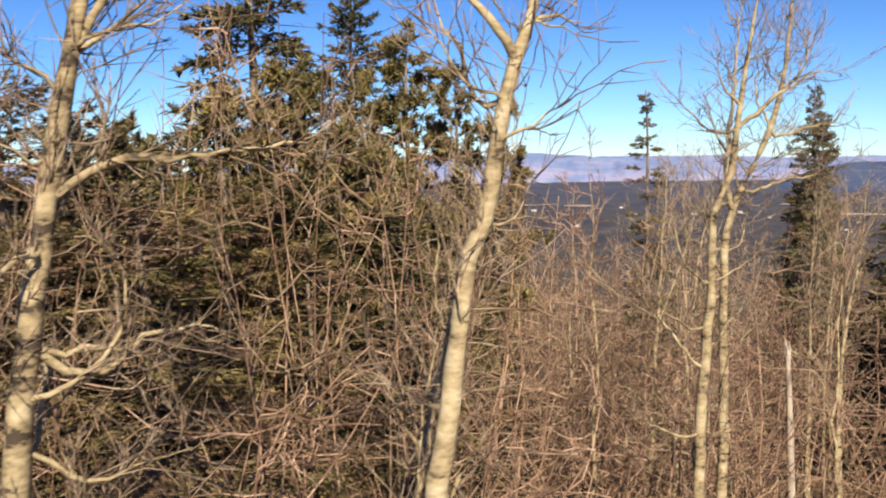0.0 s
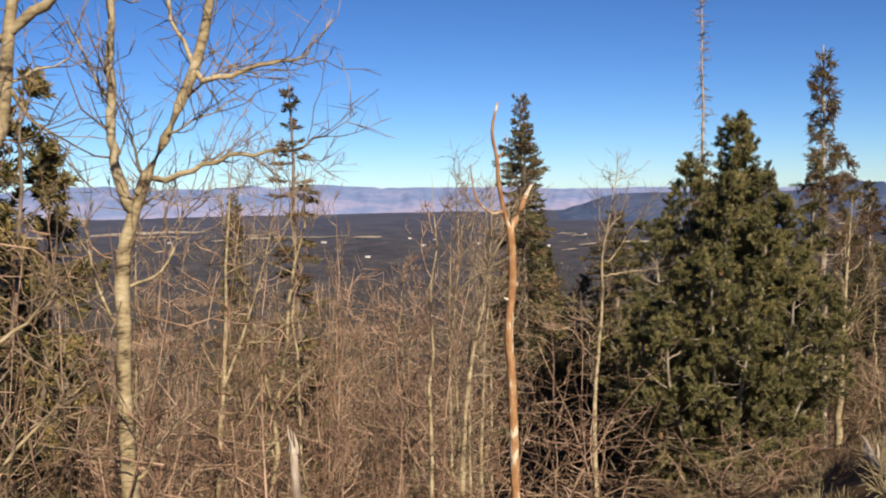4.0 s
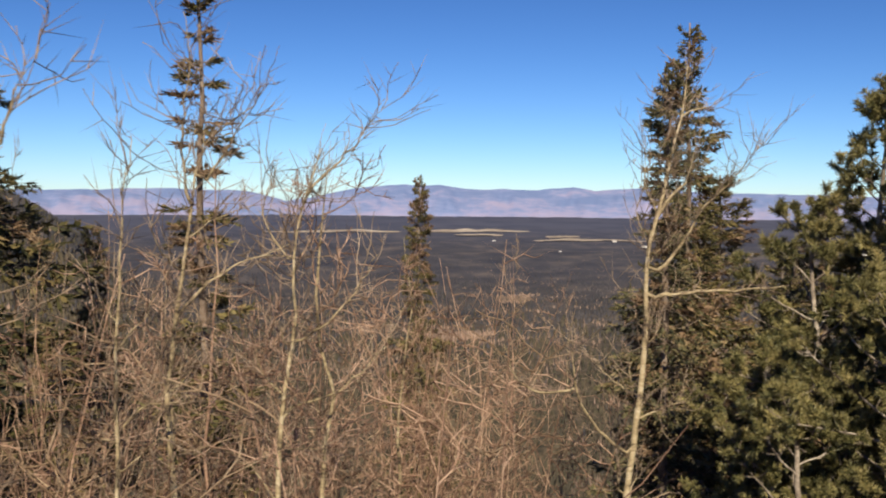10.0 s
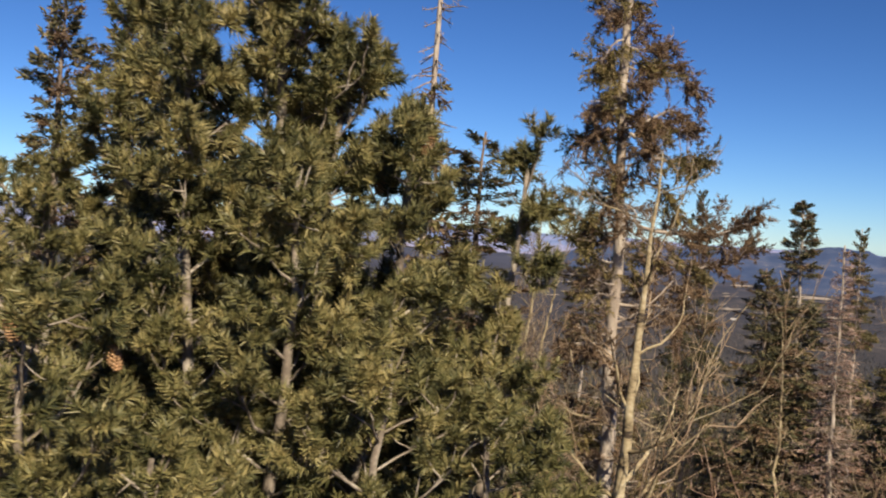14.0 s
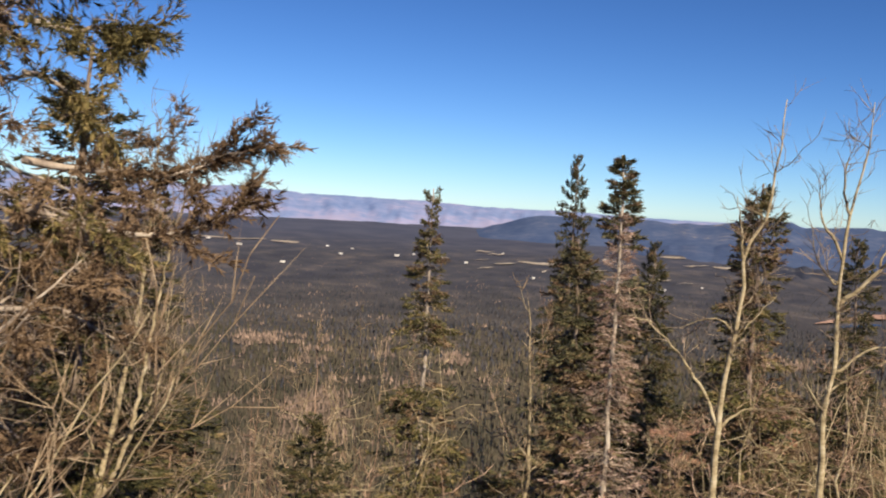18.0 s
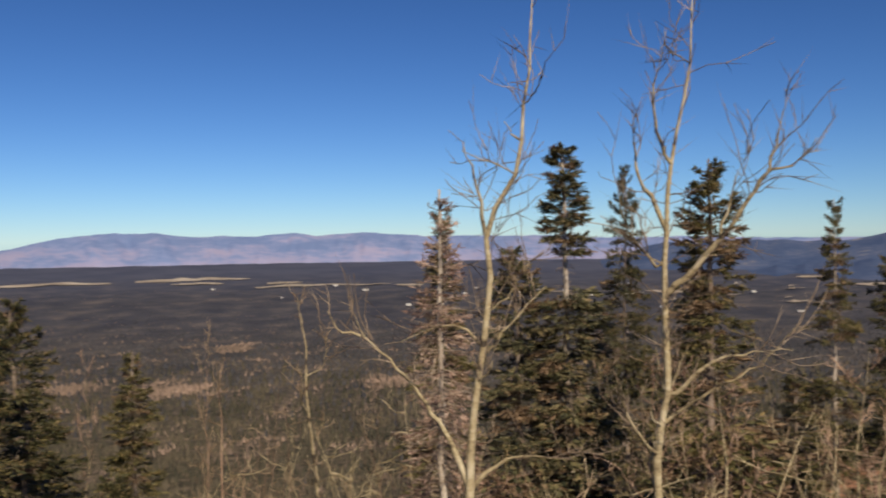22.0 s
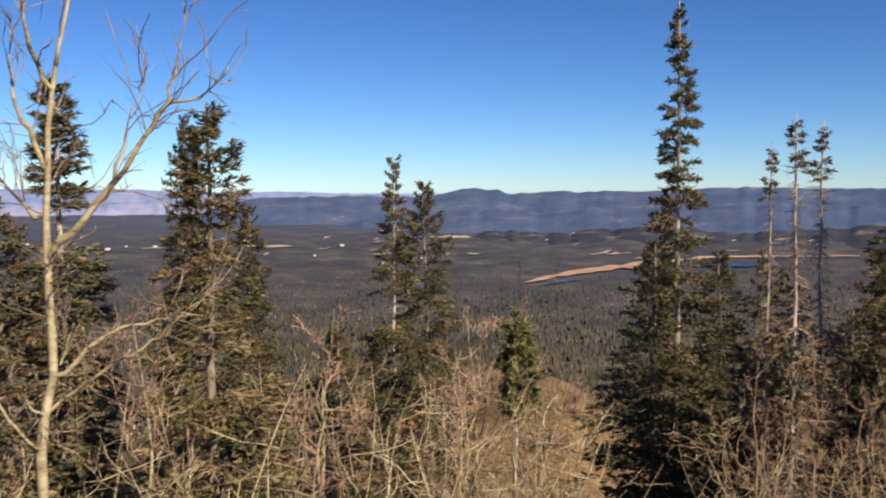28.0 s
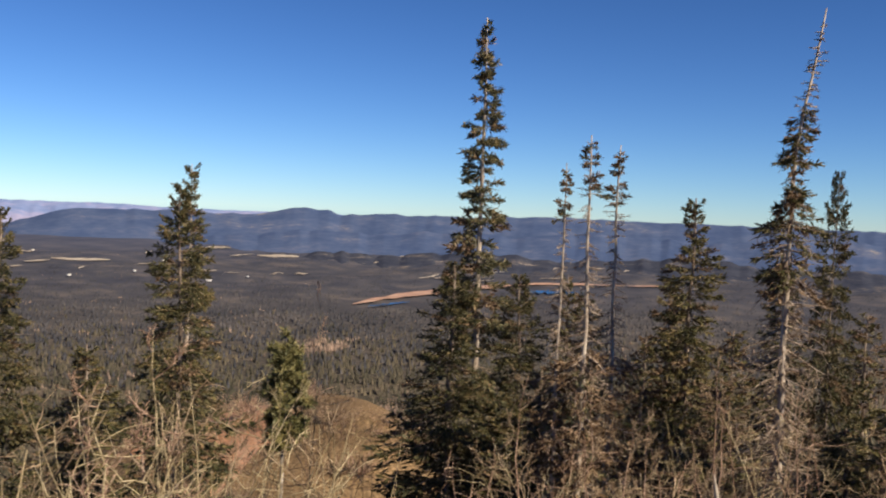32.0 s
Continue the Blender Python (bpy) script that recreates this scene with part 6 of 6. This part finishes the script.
def track_surface():
    """The gravel track on the shoulder of the slope, laid just over the ground."""
    line = TRACK[1:6]
    t = np.linspace(0, len(line) - 1.001, 90)
    i = t.astype(int)
    p = line[i] + (line[i + 1] - line[i]) * (t - i)[:, None]
    d = unit(np.gradient(p, axis=0))
    side = np.c_[-d[:, 1], d[:, 0]]
    off = np.array([-1.5, -1.0, -0.4, 0.1, 0.42])
    rng = np.random.default_rng(2)
    q = p[:, None] + side[:, None] * (off[None, :, None] + 0.06 * rng.standard_normal((90, 5, 1)))
    v = np.concatenate([q, (ground_z(q[..., 0], q[..., 1]) + 0.012)[..., None]], -1).reshape(-1, 3)
    a, b = np.meshgrid(np.arange(89), np.arange(4), indexing="ij")
    k = a * 5 + b
    f = np.concatenate([np.stack([k, k + 5, k + 6], -1).reshape(-1, 3), np.stack([k, k + 6, k + 1], -1).reshape(-1, 3)])
    g = Geo()
    g.add(v, f)
    tagged(new("road", g.mesh("road", GRAVEL, True)), "narrow gravel track along the slope", "track", kind="structure")


track_surface()

# ---- thickets of bare shrubs and saplings ----
def shrub(seed, stems=5, height=4.2, spread=0.22, twig_r=0.0034, fine=1.0):
    """A leafless bush with crooked stems and many level twigs."""
    rng = np.random.default_rng(seed)
    wood, tw = Wood(), Wood()
    for k in range(stems):
        t = k * 6.283 / stems + rng.uniform(-0.5, 0.5)
        d = np.array([math.cos(t) * spread, math.sin(t) * spread, 1.0])
        ln = height * rng.uniform(0.7, 1.05)
        stem = crook(rng, (0.1 * math.cos(t), 0.1 * math.sin(t), 0), d, ln, 11, 0.10, 0.01)
        wood.line(stem, rng.uniform(0.010, 0.020), twig_r)
        for _ in range(int(13 * fine)):
            u = rng.uniform(0.12, 0.97) * 11
            m = min(int(u), 10)
            o = stem[m] + (stem[m + 1] - stem[m]) * (u - m)
            a = rng.uniform(0, 6.283)
            limb = crook(rng, o, (math.cos(a), math.sin(a), rng.uniform(-0.25, 0.7)), height * rng.uniform(0.16, 0.42) * (1.15 - u / 14), 5, 0.26, 0.03)
            tw.line(limb, twig_r * 1.7, twig_r)
            for _ in range(rng.integers(3, 5)):
                m = rng.integers(1, 5)
                tw.spike(crook(rng, limb[m], limb[m + 1] - limb[m] + rng.standard_normal(3) * 0.14, rng.uniform(0.15, 0.42), 2, 0.3, 0.07), twig_r * 1.1)
    return wood, tw


def low_shrub(seed, mat):
    """A low dome of dry twigs."""
    rng = np.random.default_rng(seed)
    w = Wood()
    for _ in range(70):
        t, e = rng.uniform(0, 6.283), rng.uniform(0.25, 1.3)
        d = (math.cos(t) * math.cos(e), math.sin(t) * math.cos(e), math.sin(e))
        w.line(crook(rng, (0.1 * d[0], 0.1 * d[1], 0), d, rng.uniform(0.6, 1.2), 3, 0.25, 0.02), 0.014, 0.006)
    return w.mesh("twig_tangle", mat)


LOW = [low_shrub(400 + k, PALETWIG if k % 3 else TWIG) for k in range(4)]
BANKLOW = [low_shrub(410 + k, THICKET if k % 3 else TWIG) for k in range(4)]
SHRUBS = []
for k in range(7):
    w, t = shrub(300 + k, 4 + k % 3)
    SHRUBS.append((w.mesh("stem_tangle", THICKET), t.mesh("twig_tangle", (THICKET, TWIG)[k % 2])))
PALESHRUBS = []
for k in range(3):
    w, t = shrub(320 + k, 4 + k, 4.2, 0.22, 0.0042)
    PALESHRUBS.append((w.mesh("stem_tangle", PALETWIG), t.mesh("twig_tangle", PALETWIG if k else TWIG)))
SAPLINGS = []
for k in range(5):
    t, b, s = bare_tree(200 + k, 5.0, 0.03, spread=1.0, start=0.15, limbs=20, wig=0.26, finest=0.003, rise=0.2, bow=0.10)
    w = Wood()
    for limb, r in b:
        w.line(limb, r, 0.003)
    w.a += s.a
    w.b += s.b
    w.ra += s.ra
    w.rb += s.rb
    w.sa += s.sa
    w.sb += s.sb
    w.sr += s.sr
    SAPLINGS.append((t.mesh("trunk", ASPEN if k % 2 == 0 else THICKET, True), w.mesh("branchwork", TWIG if k % 2 else THICKET)))


def brush(name, meshes, parts, full, x, y, top, wide, turn, label, category, group):
    z = float(ground_z(x, y)) - 0.1
    h = max(top - z, 1.0)
    ob = thing(name, (x, y, z), label, category, group)
    ob.matrix_world = pose(x, y, z, 0, 0, turn) @ Matrix.Diagonal((wide, wide, h / full, 1))
    for pname, me in zip(parts, meshes):
        p = part(pname, me, ob)
        if pname != "trunk":
            tagged(p, kind="stuff")


def thickets():
    rng = np.random.default_rng(77)
    placed = []
    # along the track (x from, to), out from it (from, to), shrubs, saplings, lowest and highest crown tops
    for x0, x1, d0, d1, bushes, stems, z0, z1 in ((-1.0, 5.5, 3.4, 9, 46, 8, -0.5, 0.75), (5.5, 10.0, 3.4, 9, 34, 7, -0.9, 0.25), (-3, 9.5, 9, 22, 46, 12, -2.2, 0.0), (12, 20, 8, 22, 18, 4, -4.6, -2.4), (19, 30, 5.5, 13, 26, 3, -3.3, -1.9),
                                                  (24, 42, 7, 26, 58, 5, -5.2, -2.7), (12.0, 22, 2.4, 5.5, 12, 0, -2.2, -1.5)):
        made = 0
        while made < bushes + stems:
            x, y = rng.uniform(x0 - 3, x1 + 8), rng.uniform(-9, 34)
            s, h = off_track(x, y)
            if not d0 < s < d1 or not x0 < x < x1 + s * 0.3:
                continue
            # keeps shrubs off the camera's line to the tall spruce
            sightline = min(max(((x - 24.0) * 17.0 + (y - 3.4) * 9.6) / 381.2, 0), 1)
            if math.hypot(x - 24.0 - 17.0 * sightline, y - 3.4 - 9.6 * sightline) < 1.3:
                continue
            if math.hypot(x - 15.1, y - 4.8) < 2.2 or math.hypot(x - 13.1, y - 4.4) < 1.4 or any(math.hypot(x - a, y - b) < 0.5 for a, b in placed):
                continue
            placed.append((x, y))
            top, wide, turn = rng.uniform(z0, z1), rng.uniform(0.8, 1.2), rng.uniform(0, 360)
            if made < bushes:
                k = int(rng.integers(0, 7))
                brush("bare_shrub", PALESHRUBS[k % 3] if x > 22.5 and k % 7 < 5 else SHRUBS[k], ("stem_tangle", "twig_tangle"), 4.2, x, y, top, wide, turn, "leafless brown shrub in the thicket on the slope" if k % 3 != 2 else "leafless grey-tan shrub in the thicket on the slope", "shrub", "thicket shrubs")
            else:
                k = int(rng.integers(0, 5))
                brush("bare_sapling", SAPLINGS[k], ("trunk", "branchwork"), 5.0, x, y, top + rng.uniform(0.3, 1.1), wide * 0.9, turn, "leafless pale-stemmed aspen sapling on the slope" if k % 2 == 0 else "leafless brown sapling on the slope", "sapling", "thicket saplings")
            made += 1
    for k in range(40):
        az, r = radians(rng.uniform(42, 62)), rng.uniform(36, 76)
        x, y = 14 + r * math.sin(az), r * math.cos(az)
        brush("bare_shrub", SHRUBS[k % 7], ("stem_tangle", "twig_tangle"), 4.2, x, y, float(ground_z(x, y)) + rng.uniform(1.0, 2.6), rng.uniform(0.7, 1.1), rng.uniform(0, 360), "leafless brown shrub on the red soil bank", "shrub", "thicket shrubs")
    for k, (x, y, top) in enumerate(((0.7, -3.6, 1.6), (1.7, -2.9, 1.9), (2.5, -2.6, 1.3), (0.2, -2.3, 2.2), (3.1, -1.7, 1.5), (2.0, -1.6, 2.1), (3.9, -0.9, 1.3), (4.5, 0.1, 1.4), (3.6, 0.9, 1.8), (5.2, 1.4, 1.2), (1.0, -4.2, 0.6), (2.2, -3.7, 0.4), (0.3, -2.6, 2.6), (0.9, -1.9, 2.9), (1.4, -1.1, 2.9), (1.9, -0.4, 2.6), (0.0, -0.9, 3.0), (2.5, -2.0, 1.9), (2.9, -1.1, 2.2), (2.7, 1.0, 2.6), (3.4, -0.2, 1.9), (4.6, 2.7, 1.7), (5.3, 3.0, 1.2))):
        brush("bare_shrub", SHRUBS[k % 7], ("stem_tangle", "twig_tangle"), 4.2, x, y, top, 0.9, 50 * k, "tall leafless brown shrub among the aspens", "shrub", "thicket shrubs")
    for k, (x, y, top) in enumerate(((24.6, 6.7, -1.7), (25.3, 7.5, -1.5), (26.1, 7.0, -1.6), (27.0, 8.2, -1.5), (25.7, 8.7, -1.8), (27.8, 7.4, -1.8), (28.5, 8.8, -1.9), (26.7, 6.0, -2.0), (29.5, 7.6, -2.2), (24.2, 7.7, -2.0), (36.0, 5.6, -3.4), (37.2, 6.6, -3.2), (35.0, 7.2, -3.7), (38.0, 5.3, -3.0), (36.6, 8.2, -3.5), (34.4, 5.6, -3.6), (33.4, 7.6, -3.6), (38.8, 6.4, -2.9))):
        brush("bare_shrub", PALESHRUBS[k % 3], ("stem_tangle", "twig_tangle"), 4.2, x, y, top, 0.9, 70 * k, "leafless pale tan shrub on the open slope", "shrub", "thicket shrubs")
    for k, (x, y, top) in enumerate(((24.2, 6.4, -1.0), (24.9, 5.9, -1.3), (25.7, 6.7, -1.1), (23.1, 7.0, -1.5), (26.4, 6.3, -1.4), (27.3, 7.0, -1.3), (25.0, 8.0, -1.1))):
        brush("bare_sapling", SAPLINGS[2 * (k % 3)], ("trunk", "branchwork"), 5.0, x, y, top, 0.85, 47 * k, "leafless pale aspen sapling with crooked twigs", "sapling", "thicket saplings")
    for k, (x, y, top) in enumerate(((30.8, 6.2, -1.9), (31.2, 5.4, -2.2), (32.0, 4.9, -2.0), (33.2, 6.6, -2.4), (34.0, 5.4, -2.0), (32.6, 5.7, -2.6), (35.2, 4.7, -2.3), (31.5, 6.9, -2.7))):
        brush("bare_sapling", SAPLINGS[1 + 2 * (k % 2)], ("trunk", "branchwork"), 5.0, x, y, top, 0.7, 61 * k, "thin leafless brown sapling before dead firs", "sapling", "thicket saplings")
    for k, (x, y, top) in enumerate(((33.0, 7.2, -3.3), (34.6, 6.4, -3.2), (36.0, 6.9, -3.3), (35.4, 5.2, -3.0), (37.2, 5.6, -2.9), (36.6, 4.4, -2.7), (33.8, 4.6, -2.9), (38.0, 7.0, -3.4))):
        brush("bare_shrub", SHRUBS[k % 7], ("stem_tangle", "twig_tangle"), 4.2, x, y, top, 1.0, 83 * k, "leafless rusty-brown shrub before dead firs", "shrub", "thicket shrubs")
    for k in range(44):
        s, u = rng.uniform(0.25, 1.6), rng.uniform(0, 1)
        x, y = 6.4 + 7.2 * u - 0.58 * s, -5.45 + 5.2 * u + 0.81 * s
        z = float(ground_z(x, y)) - 0.03
        ob = thing("grass_tuft", (x, y, z), "tuft of dry tan grass at the track's edge", "grass", "verge tufts")
        ob.matrix_world = pose(x, y, z, 0, 0, rng.uniform(0, 360)) @ Matrix.Diagonal((0.22, 0.22, rng.uniform(0.2, 0.42), 1))
        tagged(part("blades", LOW[k % 4], ob), kind="stuff")
    for k in range(80):
        az, r = radians(rng.uniform(40, 64)), rng.uniform(44, 84)
        x, y = 14 + r * math.sin(az), r * math.cos(az)
        z = float(ground_z(x, y)) - 0.05
        ob = thing("low_shrub", (x, y, z), "low dry brown bush on the red soil bank", "shrub", "bank bushes")
        s = rng.uniform(0.8, 1.7)
        ob.matrix_world = pose(x, y, z, 0, 0, rng.uniform(0, 360)) @ Matrix.Diagonal((s * 1.2, s * 1.2, s * 0.8, 1))
        tagged(part("twig_tangle", BANKLOW[k % 4], ob), kind="stuff")
    for k in range(26):
        while True:
            x, y = rng.uniform(-2, 7), rng.uniform(-4, 24)
            s, h = off_track(x, y)
            if 6 < s < 20 and all(math.hypot(x - a, y - b) > 0.6 for a, b in placed):
                break
        placed.append((x, y))
        plant(LITE, x, y, rng.uniform(-2.5, -0.2), rng.uniform(0.6, 0.9), rng.uniform(0, 360), "low dull-green fir hidden in the bare thicket", group="firs in the thicket")


thickets()
